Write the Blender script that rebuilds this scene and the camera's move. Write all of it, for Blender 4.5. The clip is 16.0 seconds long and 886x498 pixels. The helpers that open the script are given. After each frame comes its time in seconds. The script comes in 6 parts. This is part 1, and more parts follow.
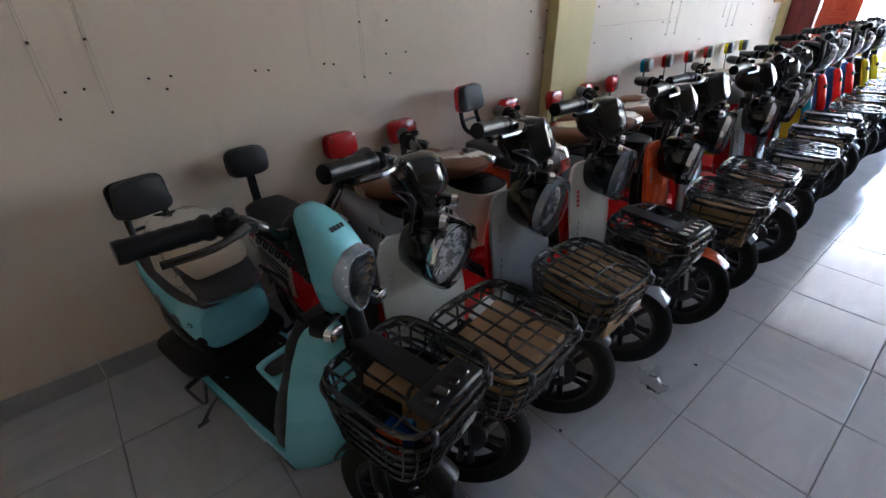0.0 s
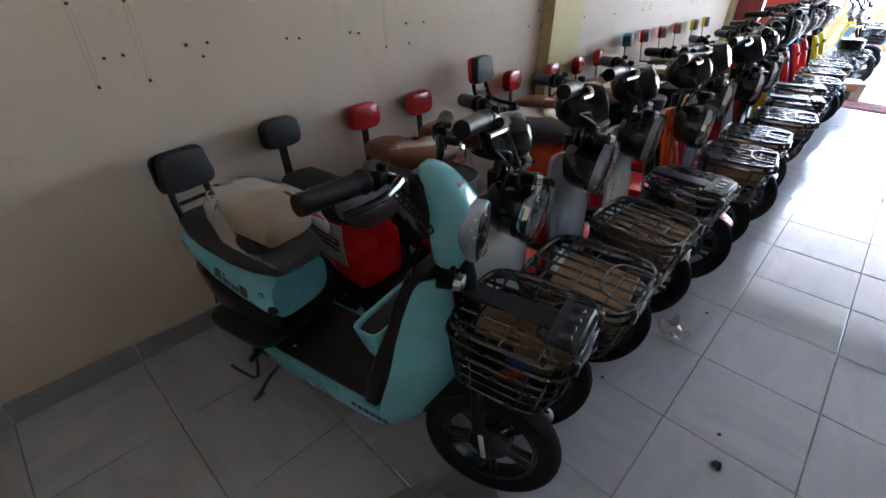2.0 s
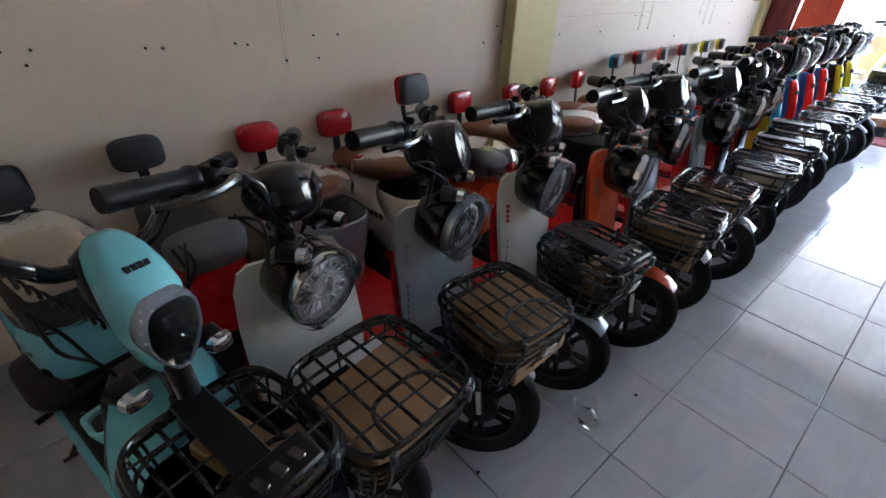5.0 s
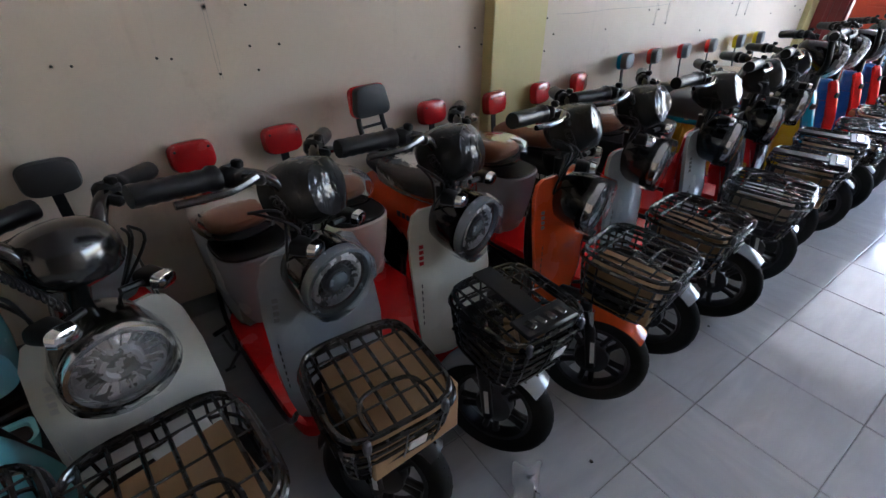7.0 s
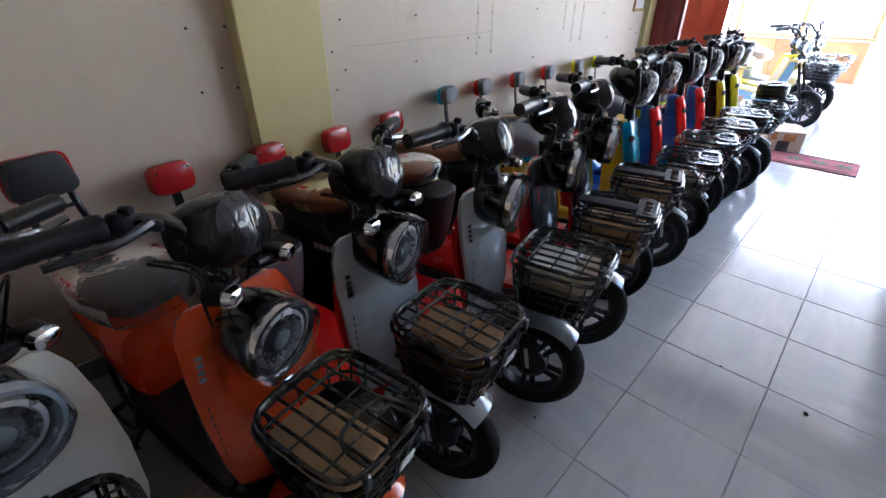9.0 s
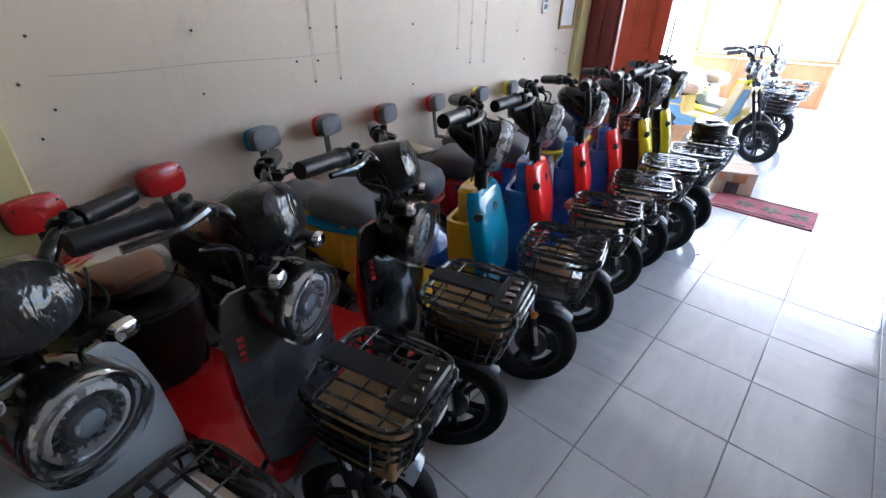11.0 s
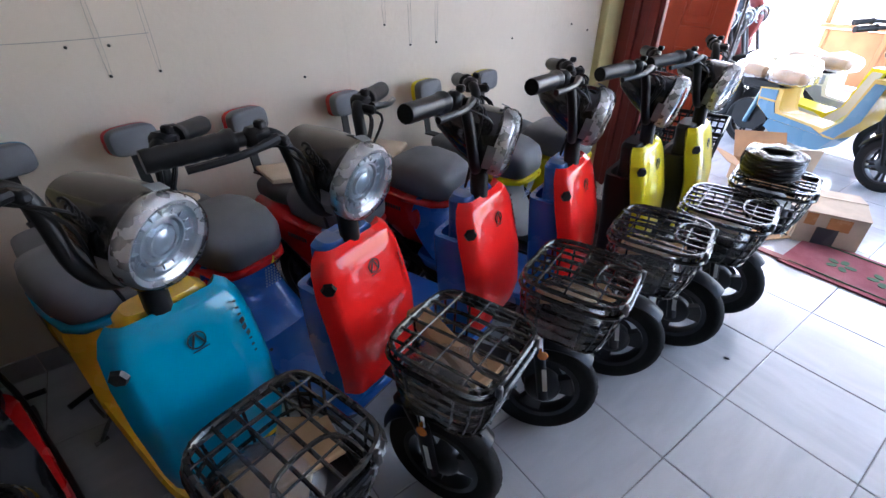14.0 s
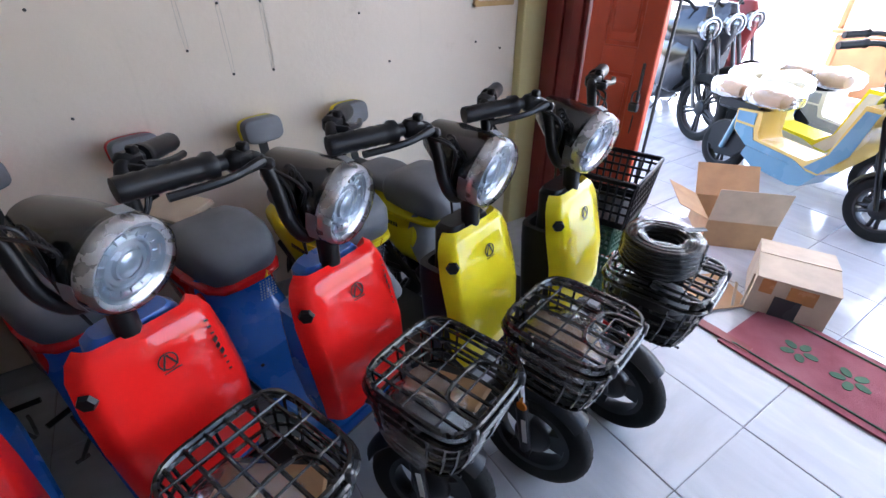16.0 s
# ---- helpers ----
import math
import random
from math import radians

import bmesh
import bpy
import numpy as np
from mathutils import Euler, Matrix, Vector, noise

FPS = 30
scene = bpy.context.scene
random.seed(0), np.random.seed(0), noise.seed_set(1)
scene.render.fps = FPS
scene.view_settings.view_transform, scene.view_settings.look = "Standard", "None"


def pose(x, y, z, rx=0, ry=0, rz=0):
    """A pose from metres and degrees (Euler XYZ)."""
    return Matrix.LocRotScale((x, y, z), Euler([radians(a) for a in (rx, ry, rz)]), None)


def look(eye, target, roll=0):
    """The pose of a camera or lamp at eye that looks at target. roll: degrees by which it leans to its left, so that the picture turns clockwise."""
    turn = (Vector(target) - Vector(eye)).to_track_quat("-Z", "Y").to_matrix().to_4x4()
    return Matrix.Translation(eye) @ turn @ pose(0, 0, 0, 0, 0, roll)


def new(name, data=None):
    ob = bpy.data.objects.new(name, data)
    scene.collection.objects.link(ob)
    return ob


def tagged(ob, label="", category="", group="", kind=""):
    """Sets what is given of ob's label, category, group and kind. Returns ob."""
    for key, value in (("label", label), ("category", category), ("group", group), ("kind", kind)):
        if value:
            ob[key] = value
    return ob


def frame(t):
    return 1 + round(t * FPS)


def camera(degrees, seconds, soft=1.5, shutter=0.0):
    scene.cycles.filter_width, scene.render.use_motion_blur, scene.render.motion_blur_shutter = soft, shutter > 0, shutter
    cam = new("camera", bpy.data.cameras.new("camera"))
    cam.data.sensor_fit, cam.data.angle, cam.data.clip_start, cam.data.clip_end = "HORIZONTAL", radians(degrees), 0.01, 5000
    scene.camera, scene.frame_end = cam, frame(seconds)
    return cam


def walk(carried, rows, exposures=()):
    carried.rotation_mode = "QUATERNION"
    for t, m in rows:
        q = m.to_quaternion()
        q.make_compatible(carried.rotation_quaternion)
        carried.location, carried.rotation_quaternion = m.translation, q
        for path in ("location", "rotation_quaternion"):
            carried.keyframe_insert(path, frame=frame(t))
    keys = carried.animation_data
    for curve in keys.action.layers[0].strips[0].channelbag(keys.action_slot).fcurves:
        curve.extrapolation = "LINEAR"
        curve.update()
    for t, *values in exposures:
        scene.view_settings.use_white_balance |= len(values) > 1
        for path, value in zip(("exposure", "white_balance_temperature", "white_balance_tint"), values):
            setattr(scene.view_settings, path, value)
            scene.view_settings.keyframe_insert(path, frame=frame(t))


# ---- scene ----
cam = camera(89.5, 16.0)
PATH = [
    (0, (0.031, 0.021, 1.371), (1.126, 1.355, 0.361), -0.9),
    (0.5, (-0.006, 0.003, 1.368), (1.147, 1.287, 0.356), 0.1),
    (1, (-0.069, 0.026, 1.355), (1.113, 1.277, 0.336), 1.0),
    (1.5, (-0.211, 0.14, 1.344), (0.985, 1.343, 0.284), -0.2),
    (2, (-0.281, 0.198, 1.351), (0.937, 1.359, 0.269), 0.5),
    (2.5, (-0.257, 0.185, 1.356), (0.999, 1.303, 0.273), 0.5),
    (3, (-0.141, 0.123, 1.353), (1.127, 1.229, 0.271), 1.1),
    (3.5, (-0.004, 0.064, 1.341), (1.25, 1.2, 0.275), 4.3),
    (4, (0.106, 0.05, 1.343), (1.334, 1.222, 0.286), 2.2),
    (4.2, (0.162, 0.07, 1.341), (1.391, 1.245, 0.287), 1.6),
    (6.3, (0.591, -0.031, 1.412), (1.478, 1.377, 0.303), 3.0),
    (6.5, (0.638, -0.036, 1.413), (1.525, 1.372, 0.303), 2.1),
    (7, (0.798, -0.007, 1.385), (1.776, 1.359, 0.3), 0.2),
    (7.5, (0.99, 0.055, 1.395), (2.032, 1.373, 0.31), 1.4),
    (8, (1.166, 0.064, 1.385), (2.321, 1.308, 0.327), 0.5),
    (8.5, (1.398, 0.018, 1.382), (2.605, 1.238, 0.354), 1.3),
    (9, (1.613, -0.004, 1.366), (2.865, 1.189, 0.362), -0.2),
    (9.5, (1.855, 0.027, 1.369), (3.198, 1.135, 0.385), -0.2),
    (10, (2.123, 0.018, 1.376), (3.5, 1.098, 0.408), -1.5),
    (10.2, (2.243, -0.007, 1.369), (3.614, 1.087, 0.408), -0.8),
    (12.3, (3.289, 0.037, 1.385), (4.483, 1.26, 0.346), 2.1),
    (12.5, (3.362, 0.044, 1.364), (4.533, 1.286, 0.322), 2.0),
    (13, (3.554, 0.072, 1.336), (4.665, 1.364, 0.29), 0.4),
    (13.5, (3.742, 0.092, 1.327), (4.801, 1.409, 0.257), 0.4),
    (14, (3.929, 0.064, 1.335), (4.922, 1.423, 0.255), 0.2),
    (14.5, (4.147, 0.02, 1.35), (5.071, 1.428, 0.271), 0.9),
    (15, (4.375, 0.065, 1.343), (5.283, 1.485, 0.267), -1.2),
    (15.5, (4.598, 0.128, 1.358), (5.506, 1.542, 0.274), -1.2),
    (16, (4.809, 0.086, 1.358), (5.725, 1.497, 0.277), -0.4),
]
EXPOSURES = [(0, 4.07, 5550, 17), (4, 4.09, 5550, 17), (7, 4.0, 5550, 17), (10, 3.74, 5550, 17), (12.5, 3.59, 5650, 18), (16, 3.34, 5650, 20)]
walk(cam, [(t, look(eye, target, roll)) for t, eye, target, roll in PATH], EXPOSURES)

# ---------------------------------------------------------------- light
world = bpy.data.worlds.new("world")
scene.world = world
world.use_nodes = True
_n = world.node_tree.nodes
_sky = _n.new("ShaderNodeTexSky")
_sky.sky_type = "NISHITA"
_sky.sun_disc = False
_sky.sun_elevation, _sky.sun_rotation = radians(52), radians(62)
_sky.air_density, _sky.dust_density = 1.4, 2.5
world.node_tree.links.new(_sky.outputs[0], _n["Background"].inputs[0])
_n["Background"].inputs[1].default_value = 0.15
sun_data = bpy.data.lights.new("sun", "SUN")
sun_data.energy, sun_data.angle, sun_data.color = 4.5, radians(0.6), (1.0, 0.95, 0.87)
sun = new("sun", sun_data)
sun.matrix_world = look((14.4, -2.6, 12.6), (8.0, -6.0, 3.0))

# ---------------------------------------------------------------- materials
def mat_new(name):
    m = bpy.data.materials.new(name)
    m.use_nodes = True
    return m, m.node_tree.nodes, m.node_tree.links, m.node_tree.nodes["Principled BSDF"]


def node(nodes, kind, **values):
    nd = nodes.new(kind)
    for key, value in values.items():
        nd.inputs[key.replace("_", " ")].default_value = value
    return nd


def surface(name, colour, rough=0.5, metal=0.0, vary=0.12, scale=6.0, fine=120.0, bump=0.05, coat=0.0, dirt=0.0, dirt_colour=(0.12, 0.1, 0.08), gloss=0.5, depth=0.002):
    """A painted, moulded or cast surface: two scales of tone, grain in the relief, uneven gloss."""
    m, nodes, links, bsdf = mat_new(name)
    geo = nodes.new("ShaderNodeTexCoord")
    big = node(nodes, "ShaderNodeTexNoise", Scale=scale, Detail=5.0)
    small = node(nodes, "ShaderNodeTexNoise", Scale=fine, Detail=3.0)
    for nz in (big, small):
        links.new(geo.outputs["Object"], nz.inputs["Vector"])
    ramp = nodes.new("ShaderNodeMapRange")
    ramp.inputs["From Min"].default_value, ramp.inputs["From Max"].default_value = 0.3, 0.7
    ramp.inputs["To Min"].default_value, ramp.inputs["To Max"].default_value = 1 - vary, 1 + vary
    links.new(big.outputs["Fac"], ramp.inputs["Value"])
    mul = nodes.new("ShaderNodeMix")
    mul.data_type, mul.blend_type = "RGBA", "MULTIPLY"
    mul.inputs["Factor"].default_value = 1.0
    mul.inputs["A"].default_value = (*colour, 1)
    links.new(ramp.outputs["Result"], mul.inputs["B"])
    last = mul.outputs["Result"]
    if dirt:
        spot = node(nodes, "ShaderNodeTexNoise", Scale=scale * 2.3, Detail=8.0, Roughness=0.7)
        links.new(geo.outputs["Object"], spot.inputs["Vector"])
        cut = nodes.new("ShaderNodeMapRange")
        cut.inputs["From Min"].default_value, cut.inputs["From Max"].default_value = 0.55, 0.75
        cut.inputs["To Max"].default_value = dirt
        links.new(spot.outputs["Fac"], cut.inputs["Value"])
        mx = nodes.new("ShaderNodeMix")
        mx.data_type = "RGBA"
        mx.inputs["B"].default_value = (*dirt_colour, 1)
        links.new(last, mx.inputs["A"])
        links.new(cut.outputs["Result"], mx.inputs["Factor"])
        last = mx.outputs["Result"]
    links.new(last, bsdf.inputs["Base Color"])
    rr = nodes.new("ShaderNodeMapRange")
    rr.inputs["To Min"].default_value, rr.inputs["To Max"].default_value = max(0.02, rough - 0.1), min(1, rough + 0.1)
    links.new(big.outputs["Fac"], rr.inputs["Value"])
    links.new(rr.outputs["Result"], bsdf.inputs["Roughness"])
    bsdf.inputs["Metallic"].default_value = metal
    bsdf.inputs["Coat Weight"].default_value = coat
    bsdf.inputs["Specular IOR Level"].default_value = gloss
    bsdf.inputs["Coat Roughness"].default_value = 0.03
    if bump:
        bp = node(nodes, "ShaderNodeBump", Strength=bump, Distance=depth)
        links.new(small.outputs["Fac"], bp.inputs["Height"])
        links.new(bp.outputs["Normal"], bsdf.inputs["Normal"])
    return m


def filmed_paint(name, colour, folds=55.0, crease=0.22, deep=0.002):
    """Moulded plastic still under its thin protective film: the gloss is creased."""
    m = surface(name, colour, rough=0.3, vary=0.06, scale=5, fine=60, bump=0.006, coat=0.75, gloss=0.05)
    nodes, links = m.node_tree.nodes, m.node_tree.links
    bsdf = nodes["Principled BSDF"]
    bsdf.inputs["Coat IOR"].default_value = 1.5
    co = nodes.new("ShaderNodeTexCoord")
    place = nodes.new("ShaderNodeMapping")
    place.inputs["Scale"].default_value = (1.0, 1.0, 0.45)
    links.new(co.outputs["Object"], place.inputs["Vector"])
    fold = node(nodes, "ShaderNodeTexNoise", Scale=folds, Detail=2.5, Distortion=0.4)
    links.new(place.outputs["Vector"], fold.inputs["Vector"])
    bp = node(nodes, "ShaderNodeBump", Strength=crease, Distance=deep)
    links.new(fold.outputs["Fac"], bp.inputs["Height"])
    links.new(bp.outputs["Normal"], bsdf.inputs["Coat Normal"])
    return m


def paint(name, colour):
    return surface(name, colour, rough=0.26, vary=0.06, scale=4, fine=60, bump=0.006, coat=0.55, gloss=0.25, dirt=0.08, dirt_colour=(0.35, 0.33, 0.3))


BLACK = surface("black_moulded_plastic", (0.008, 0.008, 0.009), rough=0.38, vary=0.2, scale=20, fine=500, bump=0.1, gloss=0.28)
BLACKGLOSS = surface("black_gloss_plastic", (0.01, 0.01, 0.011), rough=0.16, vary=0.1, scale=8, fine=80, bump=0.01, coat=0.4)
WIRE = surface("black_coated_wire", (0.007, 0.007, 0.008), rough=0.26, vary=0.2, scale=40, fine=300, bump=0.05, coat=0.5, gloss=0.5)
BRIGHTWIRE = surface("bright_steel_wire", (0.09, 0.09, 0.095), rough=0.24, metal=0.8, vary=0.15, scale=30, fine=300, bump=0.04)
STEEL = surface("dark_steel", (0.10, 0.10, 0.105), rough=0.35, metal=0.9, vary=0.2, scale=30, fine=300, bump=0.05)
DISH = surface("dark_lamp_dish", (0.07, 0.075, 0.085), rough=0.3, metal=0.6, vary=0.15, scale=40, fine=160, bump=0.03)
SILVER = surface("satin_silver", (0.80, 0.81, 0.84), rough=0.28, metal=0.7, vary=0.05, scale=40, fine=160, bump=0.03)
CHROME = surface("chrome", (0.75, 0.76, 0.78), rough=0.12, metal=1.0, vary=0.04, scale=20, fine=60, bump=0.01)
RUBBER = surface("tyre_rubber", (0.010, 0.010, 0.010), rough=0.75, vary=0.25, scale=25, fine=350, bump=0.3, dirt=0.1, dirt_colour=(0.07, 0.066, 0.06), gloss=0.2)
RIM = surface("black_cast_rim", (0.018, 0.018, 0.02), rough=0.38, vary=0.15, scale=15, fine=200, bump=0.08, metal=0.3)
LEATHERBLACK = surface("black_vinyl", (0.016, 0.016, 0.017), rough=0.55, vary=0.2, scale=15, fine=420, bump=0.35)
LEATHERGREY = surface("grey_vinyl", (0.12, 0.125, 0.135), rough=0.55, vary=0.15, scale=12, fine=420, bump=0.35)
LEATHERBROWN = surface("brown_vinyl", (0.20, 0.075, 0.032), rough=0.5, vary=0.2, scale=12, fine=400, bump=0.35)
CREAM = surface("cream_vinyl", (0.42, 0.28, 0.16), rough=0.5, vary=0.2, scale=12, fine=300, bump=0.3)
WHITE = paint("white_plastic", (0.78, 0.775, 0.70))
GREY = paint("grey_plastic", (0.33, 0.36, 0.38))
MIDGREY = paint("mid_grey_plastic", (0.16, 0.175, 0.19))
BLACKPAINT = paint("black_paint", (0.012, 0.012, 0.014))
DARKGREY = paint("dark_grey_plastic", (0.05, 0.053, 0.06))
ORANGE = paint("orange_plastic", (0.72, 0.085, 0.012))
RED = paint("red_plastic", (0.56, 0.012, 0.012))
REDB = filmed_paint("bright_red_plastic", (0.84, 0.016, 0.012))
CYAN = paint("pale_cyan_plastic", (0.20, 0.56, 0.62))
TEAL = filmed_paint("teal_plastic", (0.002, 0.22, 0.36))
YELLOW = paint("yellow_plastic", (0.72, 0.43, 0.015))
LIME = filmed_paint("lemon_plastic", (0.70, 0.58, 0.006))
BLUE = paint("blue_plastic", (0.022, 0.12, 0.43))
# muted blue: the glare haze outside the door is put into the colour
SKYBLUE = paint("sky_blue_plastic", (0.10, 0.22, 0.31))
INK = surface("black_print", (0.012, 0.012, 0.014), rough=0.4, vary=0.1, bump=0)
PALEINK = surface("pale_print", (0.6, 0.6, 0.58), rough=0.4, vary=0.1, bump=0)
REDINK = surface("red_print", (0.5, 0.02, 0.03), rough=0.4, vary=0.1, bump=0)
AMBER = surface("amber_lens", (0.6, 0.18, 0.02), rough=0.15, vary=0.1, coat=0.5)
CARD = surface("corrugated_cardboard", (0.36, 0.215, 0.105), rough=0.85, vary=0.14, scale=9, fine=220, bump=0.3, dirt=0.15, dirt_colour=(0.2, 0.12, 0.06))
CARDPALE = surface("pale_cardboard", (0.50, 0.40, 0.29), rough=0.85, vary=0.14, scale=9, fine=220, bump=0.25, dirt=0.1, dirt_colour=(0.3, 0.2, 0.12))
PAPER = surface("white_paper", (0.7, 0.7, 0.68), rough=0.8, vary=0.06, scale=8, fine=200, bump=0.1)
TAPE = surface("brown_packing_tape", (0.45, 0.2, 0.07), rough=0.25, vary=0.15, scale=20, coat=0.3)
PALEPANEL = paint("beige_plastic", (0.50, 0.46, 0.40))
GREYFELT = surface("grey_tape", (0.2, 0.21, 0.22), rough=0.6, vary=0.2)


def wall_paint(name, colour, stains):
    m, nodes, links, bsdf = mat_new(name)
    co = nodes.new("ShaderNodeTexCoord")
    cloud = node(nodes, "ShaderNodeTexNoise", Scale=0.9, Detail=6.0, Roughness=0.6)
    patch = node(nodes, "ShaderNodeTexNoise", Scale=3.1, Detail=9.0, Roughness=0.72)
    grain = node(nodes, "ShaderNodeTexNoise", Scale=55.0, Detail=6.0)
    trowel = node(nodes, "ShaderNodeTexNoise", Scale=7.0, Detail=4.0)
    stretch = nodes.new("ShaderNodeMapping")
    stretch.inputs["Scale"].default_value = (9.0, 9.0, 0.5)
    links.new(co.outputs["Object"], stretch.inputs["Vector"])
    drip = node(nodes, "ShaderNodeTexNoise", Scale=2.0, Detail=5.0)
    links.new(stretch.outputs["Vector"], drip.inputs["Vector"])
    for nz in (cloud, patch, grain, trowel):
        links.new(co.outputs["Object"], nz.inputs["Vector"])
    tone = nodes.new("ShaderNodeMapRange")
    tone.inputs["From Min"].default_value, tone.inputs["From Max"].default_value = 0.3, 0.7
    tone.inputs["To Min"].default_value, tone.inputs["To Max"].default_value = 0.9, 1.06
    links.new(cloud.outputs["Fac"], tone.inputs["Value"])
    mul = nodes.new("ShaderNodeMix")
    mul.data_type, mul.blend_type = "RGBA", "MULTIPLY"
    mul.inputs["Factor"].default_value, mul.inputs["A"].default_value = 1.0, (*colour, 1)
    links.new(tone.outputs["Result"], mul.inputs["B"])
    last = mul.outputs["Result"]
    for nz, lo, hi, most, tint in ((patch, 0.58, 0.74, 0.35 * stains, (0.33, 0.25, 0.16)), (drip, 0.62, 0.8, 0.25 * stains, (0.36, 0.31, 0.25))):
        cut = nodes.new("ShaderNodeMapRange")
        cut.inputs["From Min"].default_value, cut.inputs["From Max"].default_value, cut.inputs["To Max"].default_value = lo, hi, most
        links.new(nz.outputs["Fac"], cut.inputs["Value"])
        mx = nodes.new("ShaderNodeMix")
        mx.data_type = "RGBA"
        mx.inputs["B"].default_value = (*tint, 1)
        links.new(last, mx.inputs["A"])
        links.new(cut.outputs["Result"], mx.inputs["Factor"])
        last = mx.outputs["Result"]
    links.new(last, bsdf.inputs["Base Color"])
    bsdf.inputs["Roughness"].default_value = 0.6
    add = nodes.new("ShaderNodeMath")
    add.operation = "ADD"
    links.new(grain.outputs["Fac"], add.inputs[0])
    links.new(trowel.outputs["Fac"], add.inputs[1])
    bp = node(nodes, "ShaderNodeBump", Strength=0.18, Distance=0.004)
    links.new(add.outputs[0], bp.inputs["Height"])
    links.new(bp.outputs["Normal"], bsdf.inputs["Normal"])
    return m


WALL = wall_paint("cream_wall_paint", (0.69, 0.595, 0.48), 1.0)
# darker brown copy of the wall paint, so less light bounces back
LOWBOUNCEWALL = wall_paint("low_bounce_wall_paint", (0.30, 0.25, 0.2), 1.0)
COLUMN = wall_paint("pale_yellow_paint", (0.66, 0.58, 0.28), 0.5)
CEIL = wall_paint("white_ceiling_paint", (0.7, 0.69, 0.66), 0.4)
GROUT = surface("dark_grout", (0.21, 0.20, 0.19), rough=0.9, vary=0.3, scale=5, fine=200, bump=0.2)


def tile_material():
    m, nodes, links, bsdf = mat_new("glazed_grey_white_tile")
    co = nodes.new("ShaderNodeTexCoord")
    info = nodes.new("ShaderNodeObjectInfo")
    mapping = nodes.new("ShaderNodeMapping")
    mapping.inputs["Scale"].default_value = (2.0, 9.0, 1.0)
    mapping.inputs["Rotation"].default_value = (0, 0, 0.6)
    links.new(co.outputs["Object"], mapping.inputs["Vector"])
    seed = nodes.new("ShaderNodeMath")
    seed.operation = "MULTIPLY"
    seed.inputs[1].default_value = 40.0
    links.new(info.outputs["Random"], seed.inputs[0])
    vein = nodes.new("ShaderNodeTexNoise")
    vein.noise_dimensions = "4D"
    vein.inputs["Scale"].default_value, vein.inputs["Detail"].default_value, vein.inputs["Distortion"].default_value = 1.6, 6.0, 0.8
    links.new(mapping.outputs["Vector"], vein.inputs["Vector"])
    links.new(seed.outputs[0], vein.inputs["W"])
    dust = nodes.new("ShaderNodeTexNoise")
    dust.noise_dimensions = "4D"
    dust.inputs["Scale"].default_value, dust.inputs["Detail"].default_value = 6.0, 8.0
    links.new(co.outputs["Object"], dust.inputs["Vector"])
    links.new(seed.outputs[0], dust.inputs["W"])
    ramp = nodes.new("ShaderNodeValToRGB")
    ramp.color_ramp.elements[0].position, ramp.color_ramp.elements[1].position = 0.35, 0.68
    ramp.color_ramp.elements[0].color = (0.42, 0.43, 0.445, 1)
    ramp.color_ramp.elements[1].color = (0.49, 0.50, 0.51, 1)
    links.new(vein.outputs["Fac"], ramp.inputs["Fac"])
    cut = nodes.new("ShaderNodeMapRange")
    cut.inputs["From Min"].default_value, cut.inputs["From Max"].default_value, cut.inputs["To Max"].default_value = 0.55, 0.8, 0.3
    links.new(dust.outputs["Fac"], cut.inputs["Value"])
    mx = nodes.new("ShaderNodeMix")
    mx.data_type = "RGBA"
    mx.inputs["B"].default_value = (0.42, 0.37, 0.31, 1)
    links.new(ramp.outputs["Color"], mx.inputs["A"])
    links.new(cut.outputs["Result"], mx.inputs["Factor"])
    links.new(mx.outputs["Result"], bsdf.inputs["Base Color"])
    rr = nodes.new("ShaderNodeMapRange")
    rr.inputs["To Min"].default_value, rr.inputs["To Max"].default_value = 0.05, 0.17
    links.new(dust.outputs["Fac"], rr.inputs["Value"])
    links.new(rr.outputs["Result"], bsdf.inputs["Roughness"])
    bp = node(nodes, "ShaderNodeBump", Strength=0.02, Distance=0.002)
    links.new(dust.outputs["Fac"], bp.inputs["Height"])
    links.new(bp.outputs["Normal"], bsdf.inputs["Normal"])
    return m


TILE = tile_material()


